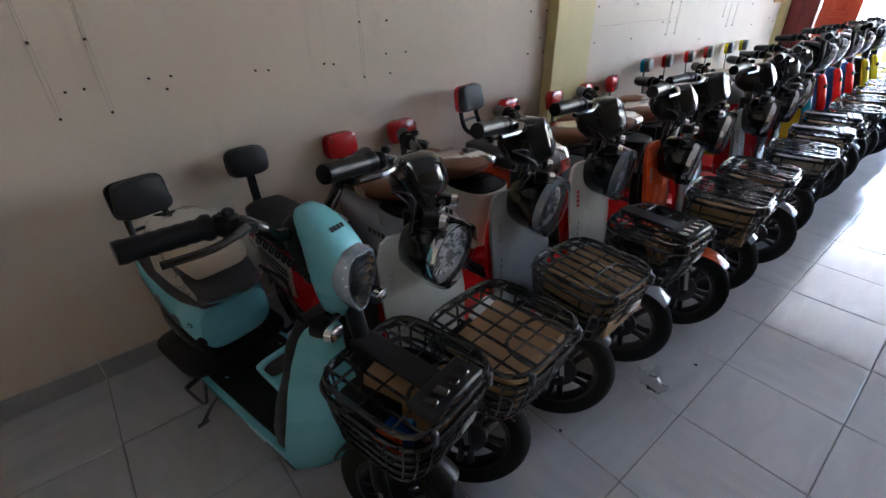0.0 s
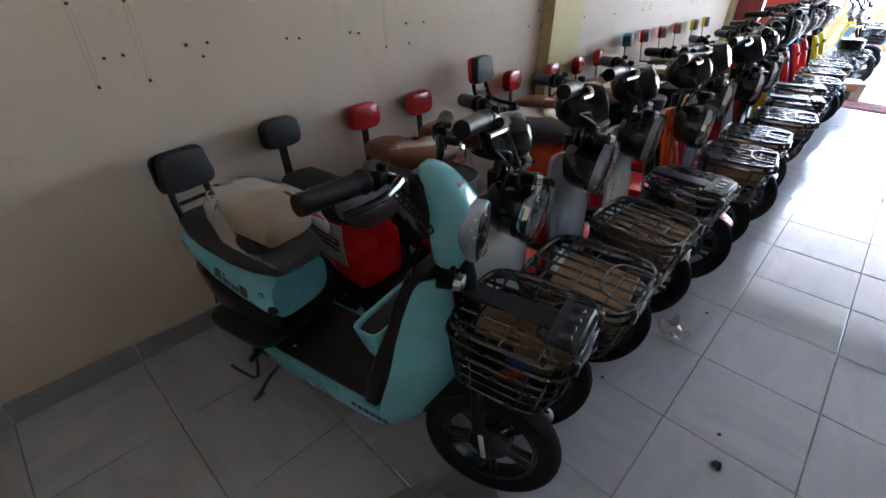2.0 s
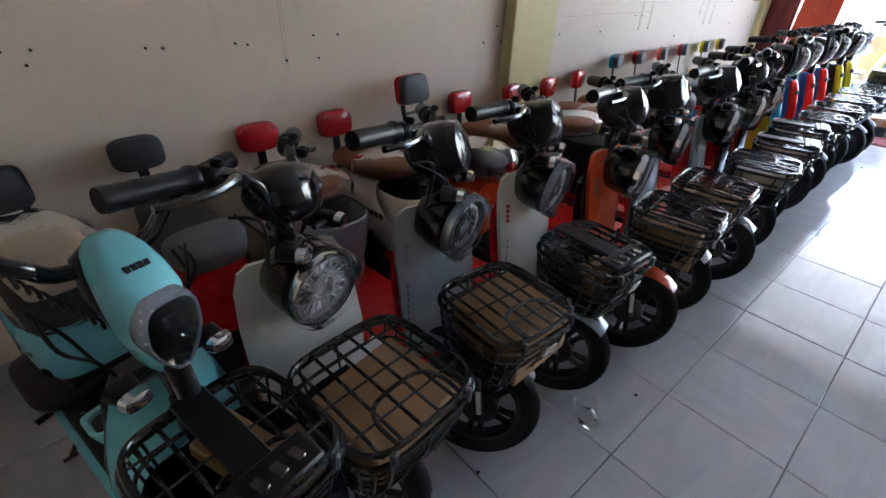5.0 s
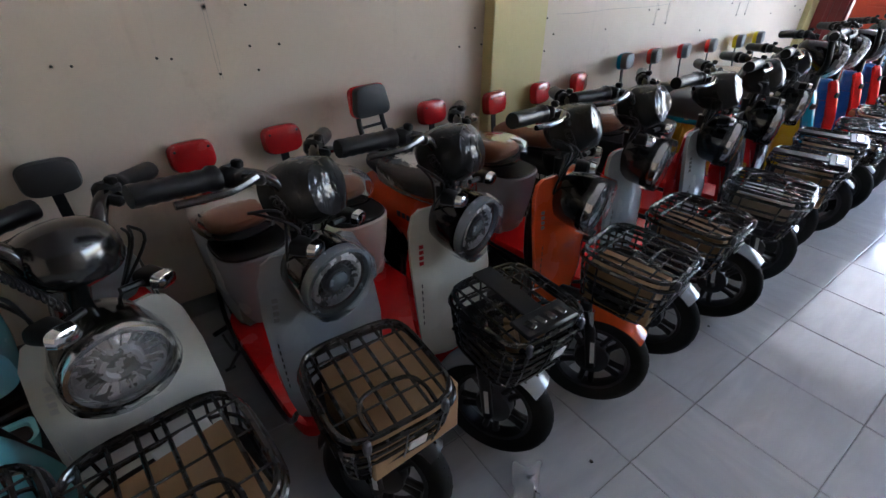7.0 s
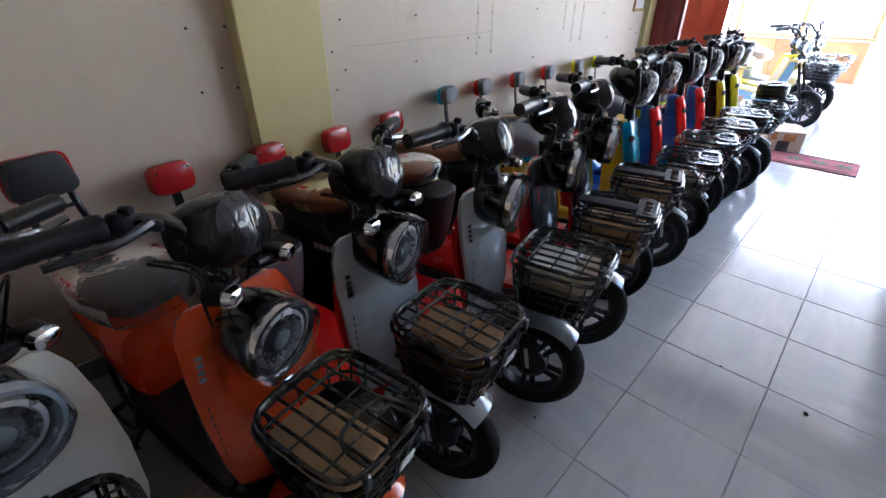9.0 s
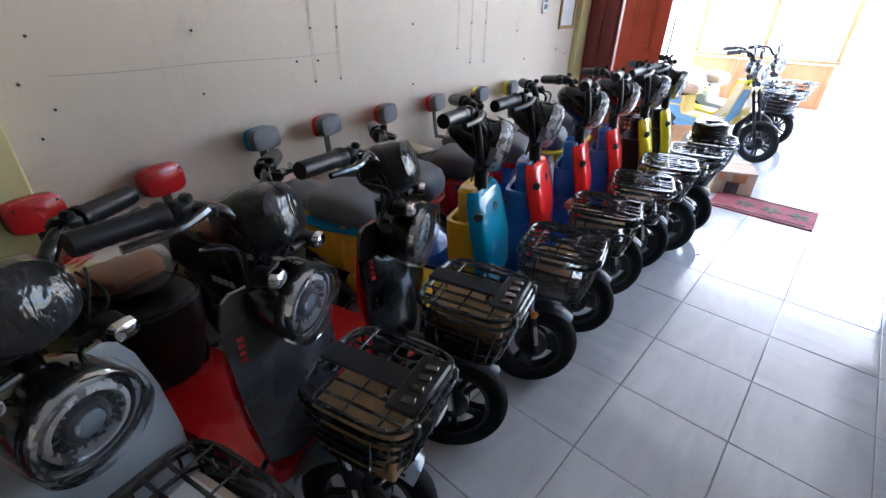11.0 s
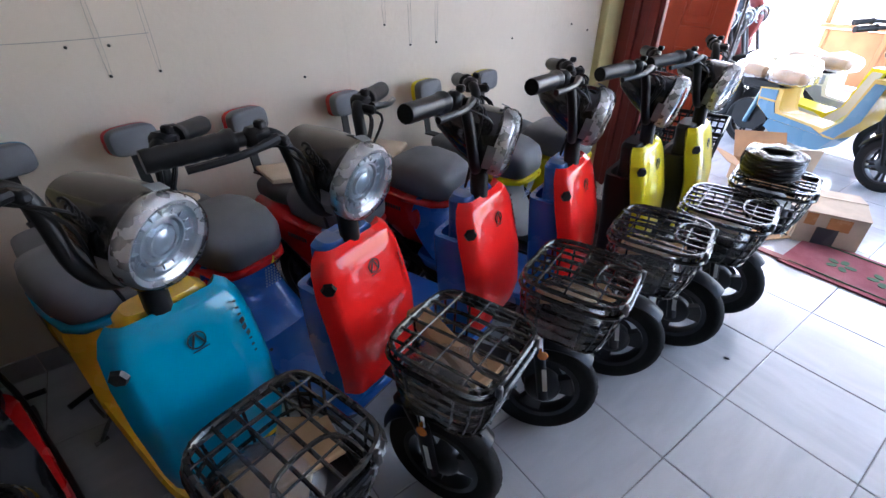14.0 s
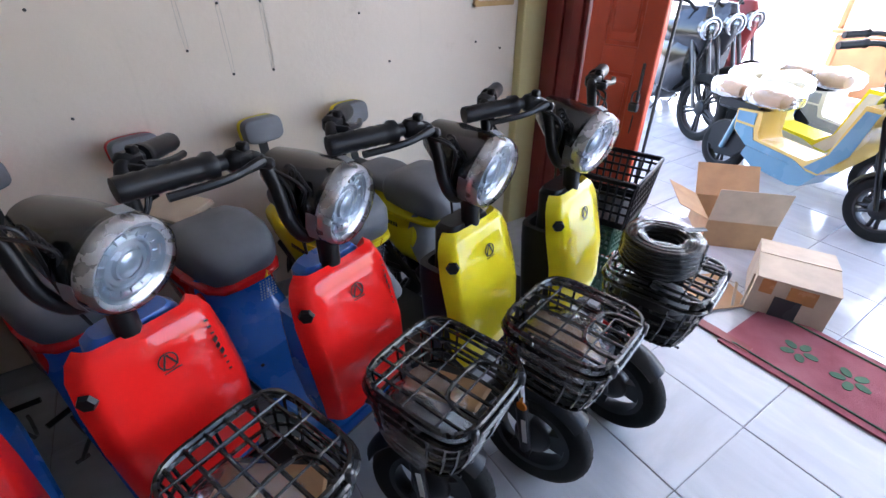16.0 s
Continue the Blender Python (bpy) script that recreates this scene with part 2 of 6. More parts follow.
def clear_film(name, tint, rough, crinkle, haze_part, ior):
    """Thin clear packing film: mostly see-through, with sharp creased gloss."""
    m, nodes, links, bsdf = mat_new(name)
    out = nodes["Material Output"]
    clear = nodes.new("ShaderNodeBsdfTransparent")
    clear.inputs["Color"].default_value = (*tint, 1)
    bsdf.inputs["Base Color"].default_value = (0.75, 0.74, 0.72, 1)
    bsdf.inputs["Roughness"].default_value = rough
    co = nodes.new("ShaderNodeTexCoord")
    fold = node(nodes, "ShaderNodeTexNoise", Scale=16.0, Detail=2.5, Distortion=0.8)
    links.new(co.outputs["Object"], fold.inputs["Vector"])
    bp = node(nodes, "ShaderNodeBump", Strength=crinkle, Distance=0.02)
    links.new(fold.outputs["Fac"], bp.inputs["Height"])
    links.new(bp.outputs["Normal"], bsdf.inputs["Normal"])
    gloss = nodes.new("ShaderNodeBsdfGlossy")
    gloss.inputs["Roughness"].default_value = rough
    links.new(bp.outputs["Normal"], gloss.inputs["Normal"])
    fres = nodes.new("ShaderNodeFresnel")
    fres.inputs["IOR"].default_value = ior
    links.new(bp.outputs["Normal"], fres.inputs["Normal"])
    haze = nodes.new("ShaderNodeMixShader")
    haze.inputs[0].default_value = haze_part
    links.new(clear.outputs[0], haze.inputs[1])
    links.new(bsdf.outputs[0], haze.inputs[2])
    mix = nodes.new("ShaderNodeMixShader")
    links.new(fres.outputs[0], mix.inputs[0])
    links.new(haze.outputs[0], mix.inputs[1])
    links.new(gloss.outputs[0], mix.inputs[2])
    links.new(mix.outputs[0], out.inputs["Surface"])
    return m


FILM = clear_film("clear_packing_film", (0.97, 0.965, 0.955), 0.08, 0.5, 0.045, 1.3)
LAMPFILM = clear_film("clear_lamp_film", (0.985, 0.985, 0.985), 0.05, 0.14, 0.01, 1.3)
SCRAPFILM = clear_film("dusty_clear_film", (0.97, 0.965, 0.95), 0.12, 0.4, 0.16, 1.15)
SEATFILM = clear_film("loose_seat_film", (0.97, 0.965, 0.955), 0.14, 0.25, 0.05, 1.14)
LAMPSILVER = surface("lamp_silver", (0.40, 0.46, 0.53), rough=0.24, metal=0.55, vary=0.12, scale=40, fine=160, bump=0.03, coat=0.6)
BAGFILM = clear_film("crumpled_bag_film", (0.95, 0.95, 0.94), 0.08, 0.6, 0.2, 1.45)
DOTGREY = surface("pale_grip_dot", (0.30, 0.36, 0.5), rough=0.4, vary=0.1)
CREASED = filmed_paint("creased_dark_film", (0.012, 0.012, 0.013), 34.0, 0.6, 0.012)
LENS = clear_film("clear_lamp_lens", (0.97, 0.98, 0.99), 0.03, 0.08, 0.01, 1.3)

# ---------------------------------------------------------------- shaping tools
def join(*shapes):
    verts, faces = [], []
    for v, f in shapes:
        k = len(verts)
        verts += list(v)
        faces += [tuple(i + k for i in q) for q in f]
    return verts, faces


def moved(shape, m):
    return [tuple(m @ Vector(v)) for v in shape[0]], shape[1]


def at(shape, x=0, y=0, z=0, rx=0, ry=0, rz=0):
    return moved(shape, pose(x, y, z, rx, ry, rz))


def curve(points, k=4, closed=False):
    """Catmull-Rom through the points."""
    p = [Vector(a) for a in points]
    n = len(p)
    out = []
    for i in range(n if closed else n - 1):
        a, b, c, d = (p[(i + j) % n] if closed else p[min(max(i + j, 0), n - 1)] for j in (-1, 0, 1, 2))
        for s in range(k):
            t = s / k
            out.append(0.5 * (2 * b + (c - a) * t + (2 * a - 5 * b + 4 * c - d) * t * t + (3 * b - a - 3 * c + d) * t ** 3))
    if not closed:
        out.append(p[-1])
    return out


def tube(points, r, n=8, closed=False, caps=True):
    p = [Vector(a) for a in points]
    m = len(p)
    verts, faces = [], []
    prev = None
    for i in range(m):
        if closed:
            d = p[(i + 1) % m] - p[i - 1]
        else:
            d = p[min(i + 1, m - 1)] - p[max(i - 1, 0)]
        d = d.normalized()
        if prev is None:
            side = d.cross(Vector((0, 0, 1)))
            side = side.normalized() if side.length > 0.1 else d.cross(Vector((1, 0, 0))).normalized()
        else:
            side = (prev - d * prev.dot(d)).normalized()
        prev = side
        up = d.cross(side)
        rad = r[i] if isinstance(r, (list, tuple)) else r
        for j in range(n):
            a = 2 * math.pi * j / n
            verts.append(tuple(p[i] + rad * (math.cos(a) * side + math.sin(a) * up)))
    for i in range(m if closed else m - 1):
        for j in range(n):
            a, b = i * n, ((i + 1) % m) * n
            faces.append((a + j, a + (j + 1) % n, b + (j + 1) % n, b + j))
    if caps and not closed:
        faces.append(tuple(range(n))[::-1])
        faces.append(tuple((m - 1) * n + j for j in range(n)))
    return verts, faces


def loft(rings, caps=True):
    n, m = len(rings[0]), len(rings)
    verts = [tuple(v) for ring in rings for v in ring]
    faces = [(i * n + j, i * n + (j + 1) % n, (i + 1) * n + (j + 1) % n, (i + 1) * n + j) for i in range(m - 1) for j in range(n)]
    if caps:
        faces.append(tuple(range(n))[::-1])
        faces.append(tuple((m - 1) * n + j for j in range(n)))
    return verts, faces


def squircle(w, h, n=24, power=4.0):
    """Points of a rounded rectangle w by h round the origin."""
    out = []
    for j in range(n):
        a = 2 * math.pi * (j + 0.5) / n
        c, s = math.cos(a), math.sin(a)
        out.append((w / 2 * math.copysign(abs(c) ** (2 / power), c), h / 2 * math.copysign(abs(s) ** (2 / power), s)))
    return out


def level_loft(rows, n=24, power=4.0):
    """A body from level cuts: rows of z, x, y, width, depth."""
    return loft([[(x + a, y + b, z) for a, b in squircle(w, d, n, power)] for z, x, y, w, d in rows])


def long_loft(rows, n=24, power=3.2):
    """A body from upright cuts across its length: rows of y, z middle, width, height."""
    return loft([[(a, y, z + b) for a, b in squircle(w, h, n, power)] for y, z, w, h in rows])


def lathe(profile, n=24, caps=False):
    """Turns a profile of (radius, height) about z."""
    rings = [[(r * math.cos(2 * math.pi * j / n), r * math.sin(2 * math.pi * j / n), h) for j in range(n)] for r, h in profile]
    return loft(rings, caps)


def rbox(sx, sy, sz, r=0.01, seg=1):
    """A box with rounded edges, its middle at the origin."""
    bm = bmesh.new()
    bmesh.ops.create_cube(bm, size=1.0, matrix=Matrix.Diagonal((sx, sy, sz, 1)))
    if r:
        bmesh.ops.bevel(bm, geom=bm.edges[:], offset=min(r, 0.45 * min(sx, sy, sz)), segments=seg, profile=0.5, affect="EDGES")
    bm.verts.index_update()
    out = [tuple(v.co) for v in bm.verts], [tuple(v.index for v in f.verts) for f in bm.faces]
    bm.free()
    return out


def sheet(fn, nu, nv, thick):
    """A bent plate: fn(u, v) for u, v in 0..1 gives its face; it is thick metres deep."""
    face = [[Vector(fn(i / nu, j / nv)) for i in range(nu + 1)] for j in range(nv + 1)]
    back = []
    for j in range(nv + 1):
        row = []
        for i in range(nu + 1):
            du = face[j][min(i + 1, nu)] - face[j][max(i - 1, 0)]
            dv = face[min(j + 1, nv)][i] - face[max(j - 1, 0)][i]
            row.append(face[j][i] - du.cross(dv).normalized() * thick)
        back.append(row)
    w = nu + 1
    verts = [tuple(v) for row in face for v in row] + [tuple(v) for row in back for v in row]
    k = w * (nv + 1)
    faces = []
    for j in range(nv):
        for i in range(nu):
            a = j * w + i
            faces.append((a, a + 1, a + w + 1, a + w))
            faces.append((k + a + w, k + a + w + 1, k + a + 1, k + a))
    rim = [i for i in range(w)] + [j * w + nu for j in range(1, nv + 1)] + [nv * w + i for i in range(nu - 1, -1, -1)] + [j * w for j in range(nv - 1, 0, -1)]
    for a, b in zip(rim, rim[1:] + rim[:1]):
        faces.append((b, a, k + a, k + b))
    return verts, faces


def crumple(shape, amount, scale, seed=0.0):
    out = []
    for v in shape[0]:
        p = Vector(v)
        out.append(tuple(p + amount * Vector(noise.noise_vector(p * scale + Vector((seed, seed * 1.7, -seed))))))
    return out, shape[1]


MESHES = {}


def mesh_of(name, shape, material, sharp=38):
    me = bpy.data.meshes.new(name)
    me.from_pydata(shape[0], [], shape[1])
    me.materials.append(material)
    me.update()
    me.polygons.foreach_set("use_smooth", [True] * len(me.polygons))
    me.set_sharp_from_angle(angle=radians(sharp))
    return me


def part(name, shape, material, parent, label=""):
    ob = new(name, mesh_of(name, shape, material))
    ob.parent = parent
    return tagged(ob, label) if label else ob


def shared(key, name, make, material, parent, label=""):
    """A part whose mesh is used again on every thing of the same make and colour."""
    full = (key, material.name)
    if full not in MESHES:
        MESHES[full] = mesh_of(name, make(), material)
    ob = new(name, MESHES[full])
    ob.parent = parent
    return tagged(ob, label) if label else ob


def thing(name, label, category, group="", m=None):
    ob = tagged(new(name), label, category, group)
    if m is not None:
        ob.matrix_basis = m
    return ob


def solid(name, shape, material, label, category, group="", kind="", m=None):
    """A thing or a piece of the setting made of one mesh."""
    ob = tagged(new(name, mesh_of(name, shape, material)), label, category, group, kind)
    if m is not None:
        ob.matrix_basis = m
    return ob

# ---------------------------------------------------------------- the hall
WALL_Y, FRONT_X, BACK_X, SIDE_Y, HIGH = 1.935, 6.66, -2.6, -3.2, 3.1


def block(x0, x1, y0, y1, z0, z1, r=0.0):
    return at(rbox(x1 - x0, y1 - y0, z1 - z0, r), (x0 + x1) / 2, (y0 + y1) / 2, (z0 + z1) / 2)


wall_north = solid("wall_north", block(BACK_X, FRONT_X + 0.15, WALL_Y, WALL_Y + 0.15, -0.05, HIGH), WALL,
                   "cream painted plaster wall with old screw holes", "wall", kind="structure")
# unseen closing wall; its dark colour holds down the fill light
wall_south = solid("wall_south", block(BACK_X, FRONT_X + 0.15, SIDE_Y - 0.15, SIDE_Y, -0.05, HIGH), LOWBOUNCEWALL, "unseen plaster side wall, darkened to cut bounced light", "wall", kind="structure")
wall_west = solid("wall_west", block(BACK_X - 0.15, BACK_X, SIDE_Y - 0.15, WALL_Y + 0.15, -0.05, HIGH), WALL, "cream painted plaster wall", "wall", kind="structure")
ceiling = solid("ceiling", block(BACK_X - 0.15, FRONT_X + 0.15, SIDE_Y - 0.15, WALL_Y + 0.15, HIGH, HIGH + 0.12), CEIL, "white painted ceiling", "ceiling", kind="structure")
# the street side: a short stub by the corner, a lintel, and a stub at the far side; the opening goes through
wall_east = solid("wall_east", join(block(FRONT_X, FRONT_X + 0.15, SIDE_Y, -2.9, -0.05, HIGH), block(FRONT_X, FRONT_X + 0.15, -2.9, WALL_Y, 2.75, HIGH)), WALL,
                  "cream painted street wall round a wide doorway", "wall", kind="structure")
pillar = solid("column_1", block(2.44, 2.82, 1.86, WALL_Y + 0.01, 0.0, HIGH, 0.006), COLUMN, "pale yellow painted pillar standing proud of the wall", "column", kind="structure")
pilaster = solid("column_2", block(6.45, FRONT_X - 0.002, 1.885, WALL_Y + 0.01, 0.0, HIGH, 0.006), COLUMN, "pale yellow painted corner pilaster", "column", kind="structure")
skirting = tagged(new("baseboard"), "grey tiled skirting along the wall", "skirting", kind="structure")
ground = solid("floor", block(BACK_X, 13.0, SIDE_Y, 6.0, -0.06, -0.004), GROUT, "floor of glazed pale grey tiles with dark joints", "floor", kind="structure")
ASPHALT = surface("worn_asphalt", (0.34, 0.33, 0.31), rough=0.9, vary=0.25, scale=1.2, fine=90, bump=0.5)
street = solid("ground", block(13.0, 400.0, -200, 200, -0.12, -0.05), ASPHALT, "sunlit pale street", "street", kind="structure")
ground_side = solid("pavement", join(block(FRONT_X + 0.15, 13.0, 6.0, 60, -0.12, -0.05), block(FRONT_X + 0.15, 13.0, -60, SIDE_Y, -0.12, -0.05)),
                    surface("sunlit_concrete", (0.42, 0.41, 0.39), rough=0.85, vary=0.15, scale=1.5, fine=60, bump=0.3), "pale concrete forecourt", "pavement", kind="structure")
canopy = solid("canopy", block(FRONT_X + 0.15, 11.6, SIDE_Y, 6.0, 3.2, 3.3), CEIL, "porch roof over the forecourt", "roof", kind="structure")

# ---------------------------------------------------------------- scooters: shared shapes
def tyre_shape(r=0.2, w=0.030):
    prof = []
    for k in range(11):
        a = math.pi * (k / 10) - math.pi / 2
        prof.append((r - w * 1.0 + w * math.cos(a) ** 0.8 if math.cos(a) > 0 else r - w, w * math.sin(a)))
    prof = [(r - 0.062, -w * 0.75)] + prof + [(r - 0.062, w * 0.75)]
    body = lathe(prof + prof[:1], 40)
    treads = []
    for k in range(36):
        for s in (-1, 1):
            treads.append(moved(at(at(rbox(0.0022, 0.004, 0.009, 0), 0, 0, 0, 32 * s, 0, 0), r - 0.0012, 0, 0.0055 * s), pose(0, 0, 0, 0, 0, 10 * k + 5 * (s > 0))))
    return at(join(body, *treads), 0, 0, 0, 0, 90, 0)


def three_spoke_rim(r=0.175):
    """Cast rim with three broad spokes between kidney-shaped openings."""
    hoop = lathe([(r - 0.058, -0.024), (r - 0.074, -0.024), (r - 0.082, 0), (r - 0.074, 0.024), (r - 0.058, 0.024), (r - 0.058, -0.024)], 40)
    hub = lathe([(0.0, -0.036), (0.02, -0.036), (0.05, -0.026), (0.058, -0.014), (0.058, 0.014), (0.05, 0.026), (0.02, 0.036), (0.0, 0.036)], 28)
    spokes = []
    for k in range(3):
        outer, inner = r - 0.066, 0.05
        ring = []
        for z in (-0.014, 0.014):
            ring.append([(inner * math.cos(a), inner * math.sin(a), z) for a in (-0.5, -0.17, 0.17, 0.5)] + [(outer * math.cos(a), outer * math.sin(a), z) for a in (0.36, 0.12, -0.12, -0.36)])
        spokes.append(moved(loft(ring), pose(0, 0, 0, 0, 0, 120 * k + 20)))
    disc = at(lathe([(0.03, 0), (0.068, 0), (0.068, 0.003), (0.03, 0.003), (0.03, 0)], 28), 0, 0, 0.03)
    return at(join(hoop, hub, disc, *spokes), 0, 0, 0, 0, 90, 0)


def rim_shape(r=0.2):
    hoop = lathe([(r - 0.06, -0.024), (r - 0.072, -0.024), (r - 0.078, 0), (r - 0.072, 0.024), (r - 0.06, 0.024), (r - 0.06, -0.024)], 40)
    hub = lathe([(0.0, -0.036), (0.02, -0.036), (0.04, -0.03), (0.058, -0.02), (0.062, 0), (0.058, 0.02), (0.04, 0.03), (0.02, 0.036), (0.0, 0.036)], 28)
    spokes = []
    for k in range(5):
        for s in (-1, 1):
            spokes.append(moved(tube([(0.045, 0.013 * s, 0), (0.085, 0.015 * s, 0), (r - 0.066, 0.021 * s, 0)], [0.012, 0.0105, 0.013], 8), pose(0, 0, 0, 0, 0, 72 * k)))
    disc = at(lathe([(0.03, 0), (0.062, 0), (0.062, 0.003), (0.03, 0.003), (0.03, 0)], 28), 0, 0, 0.026)
    return at(join(hoop, hub, disc, *spokes), 0, 0, 0, 0, 90, 0)


def wheel(parent, name, y, r=0.19):
    w = new(name)
    w.parent = parent
    w.location = (0, y, r)
    shared(("tyre", r), "tyre", lambda: tyre_shape(r), RUBBER, w, "black treaded rubber tyre")
    if r < 0.18:
        shared(("rim", r), "rim", lambda: three_spoke_rim(r), RIM, w, "black cast three-spoke rim")
    else:
        shared(("rim", r), "rim", lambda: rim_shape(r), RIM, w, "black cast five-spoke rim")
    return w


def fender_shape(y, r, a0, a1, w, hub_z=0.19):
    def fn(u, v):
        a = radians(a0 + (a1 - a0) * v)
        x = (u - 0.5) * w
        rr = r - 0.022 * (2 * u - 1) ** 2 * (1 if w > 0.05 else 0.5)
        return (x, y - rr * math.cos(a), hub_z + rr * math.sin(a))
    return sheet(fn, 6, 14, 0.004)


def basket_ring(z, w, d, y, r):
    return tube([(a, y + b, z) for a, b in squircle(w, d, 28, 4.5)], r, 6, closed=True)


def basket(parent, plate=False, badge=True, w=0.25, d=0.27, top=0.685, y=-0.07, tall=0.085, angle=0.0):
    """Rounded wire basket with a wire lid; its middle at y."""
    depth, key = 0.15, (w, d, top, y)
    rim_z, low = top - 0.022, top - 0.172
    swing = pose(0, 0.2, 0, 0, 0, angle) @ pose(0, -0.2, 0)
    b = shared(("basket",) + key, "basket", lambda: basket_ring(rim_z, w * 1.06, d * 1.05, y, 0.0066), WIRE, parent, "black coated wire basket")
    b.matrix_basis = swing
    for f in (0.28, 0.5, 0.72, 0.95):
        shared(("hoop", f) + key, "hoop", lambda: basket_ring(rim_z - depth * f, w * (1.05 - 0.16 * f), d * (1.04 - 0.2 * f), y + 0.012 * f, 0.0046), WIRE, b)
    for n, (p, q) in enumerate(squircle(w * 1.05, d * 1.04, 18, 4.5)):
        shared(("wire", n) + key, "wire", lambda: tube([(p, y + q, rim_z), (p * 0.93, y + q * 0.92 + 0.005, rim_z - depth * 0.55), (p * 0.84, y + q * 0.80 + 0.012, low)], 0.0034, 5), WIRE, b)
    for k in range(-2, 3):
        shared(("base", k) + key, "base_wire", lambda: tube([(k * w * 0.16, y - d * 0.4, low), (k * w * 0.16, y + d * 0.42, low)], 0.0034, 5), WIRE, b)
    shared(("tray", tall) + key, "tray", lambda: level_loft([(top - 0.176, 0, y + 0.012, w * 0.84, d * 0.8), (top - 0.171, 0, y + 0.012, w * 0.86, d * 0.82), (top - 0.135, 0, y + 0.012, w * 0.885, d * 0.85), (top - tall, 0, y + 0.008, w * 0.95, d * 0.92),
                                                         (top - tall, 0, y + 0.008, w * 0.935, d * 0.90), (top - 0.135, 0, y + 0.012, w * 0.87, d * 0.83), (top - 0.165, 0, y + 0.012, w * 0.84, d * 0.8)], 28, 4.5), BLACK, b, "black plastic basket tray")
    if badge:
        shared(("badge",) + key, "badge", lambda: at(rbox(0.04, 0.004, 0.034, 0.0015), 0.02, y - d * 0.5 - 0.004, top - 0.075, 14, 0, 0), PALEINK, b, "pale round badge")
    for s in (-1, 1):
        shared(("clip", s) + key, "clip", lambda: at(rbox(0.016, 0.014, 0.034, 0.004), s * w * 0.33, y - d * 0.515, top - 0.012), STEEL, b)
    lid = shared(("lid",) + key, "basket_lid", lambda: basket_ring(top, w, d, y, 0.0066), WIRE, parent, "black wire basket lid")
    lid.matrix_basis = swing
    for k in range(6):
        x = (k - 2.5) * w / 6.6
        shared(("long", k) + key, "wire", lambda: tube([(x, y - d * 0.485, top), (x, y, top + 0.002), (x, y + d * 0.485, top)], 0.0041, 6), WIRE, lid)
    for f in (-0.28, 0.02, 0.3):
        shared(("cross", f) + key, "wire", lambda: tube([(-w * 0.49, y + d * f, top + 0.003), (w * 0.49, y + d * f, top + 0.003)], 0.0027, 6), BRIGHTWIRE, lid, "thin steel wire")
    shared(("loop",) + key, "lid_loop", lambda: tube(curve([(-w * 0.27, y - d * 0.49, top + 0.005), (-w * 0.27, y - d * 0.3, top + 0.006), (-w * 0.17, y - d * 0.17, top + 0.006), (w * 0.17, y - d * 0.17, top + 0.006),
                                                    (w * 0.27, y - d * 0.3, top + 0.006), (w * 0.27, y - d * 0.49, top + 0.005)], 4), 0.005, 6), WIRE, lid)
    if plate:
        shared(("lidplate",) + key, "lid_plate", lambda: join(at(rbox(0.062, d * 0.78, 0.008, 0.003), 0.0, y + 0.035, top + 0.010), at(rbox(0.16, 0.07, 0.012, 0.005), 0.0, y - d * 0.36, top + 0.012)), BLACK, lid, "flat black plastic plate with raised marks")
        for k in range(4):
            shared(("platemark", k) + key, "raised_mark", lambda: at(rbox(0.02, 0.03, 0.006, 0.003), -0.048 + 0.032 * k, y - d * 0.37, top + 0.019, 0, 0, 8), BLACKGLOSS, lid)
    return b


def bar_shape(half, pts):
    left = [(-x, y, z) for x, y, z in reversed(pts)]
    return tube(curve(left + pts[1:], 5), 0.0135, 10)


def grip_shape(s, a, b):
    a, b = Vector(a), Vector(b)
    a.x, b.x = a.x * s, b.x * s
    d = (b - a).normalized()
    pts, rad = [], []
    for k in range(15):
        pts.append(a + (b - a) * k / 14)
        rad.append(0.0192 + (0.0015 if k % 2 else 0) + (0.004 if k in (0, 1) else 0))
    return tube(pts, rad, 12)


def lever_shape(s, p0, p1, p2):
    pts = [(s * x, y, z) for x, y, z in (p0, p1, p2)]
    return tube(curve(pts, 5), [0.0075] * 8 + [0.0095] * 3, 8)


def cluster_shape(s, p):
    x, y, z = p
    return join(at(rbox(0.05, 0.036, 0.04, 0.01), s * x, y, z), at(rbox(0.018, 0.02, 0.016, 0.004), s * x, y - 0.014, z + 0.024), at(rbox(0.02, 0.05, 0.02, 0.006), s * (x - 0.02), y - 0.03, z - 0.006))


def wrapped(shape, grow, seed):
    """A loose skin round a shape."""
    c = sum((Vector(v) for v in shape[0]), Vector()) / len(shape[0])
    verts = []
    for v in shape[0]:
        p = Vector(v)
        p = p + (p - c).normalized() * grow
        p += Vector(noise.noise_vector(p * 22 + Vector((seed, 0, seed)))) * grow * 0.75
        verts.append(tuple(p))
    return verts, shape[1]


def signal(parent, x, y, z, s):
    key = ("signal", x, y, z, s)
    sg = shared(key, "turn_signal", lambda: join(tube([(s * (x - 0.05), y + 0.01, z), (s * x, y, z)], 0.007, 8), at(long_loft([(-0.02, 0, 0.012, 0.012), (-0.012, 0, 0.04, 0.03), (0.012, 0, 0.05, 0.034), (0.02, 0, 0.05, 0.034)]), s * (x + 0.012), y, z)),
                BLACK, parent)
    shared(key + ("lens",), "lens", lambda: at(long_loft([(-0.034, 0, 0.02, 0.012), (-0.03, 0, 0.042, 0.028), (-0.015, 0, 0.05, 0.034)]), s * (x + 0.012), y - 0.004, z), CHROME, sg, "clear silvered signal lens")


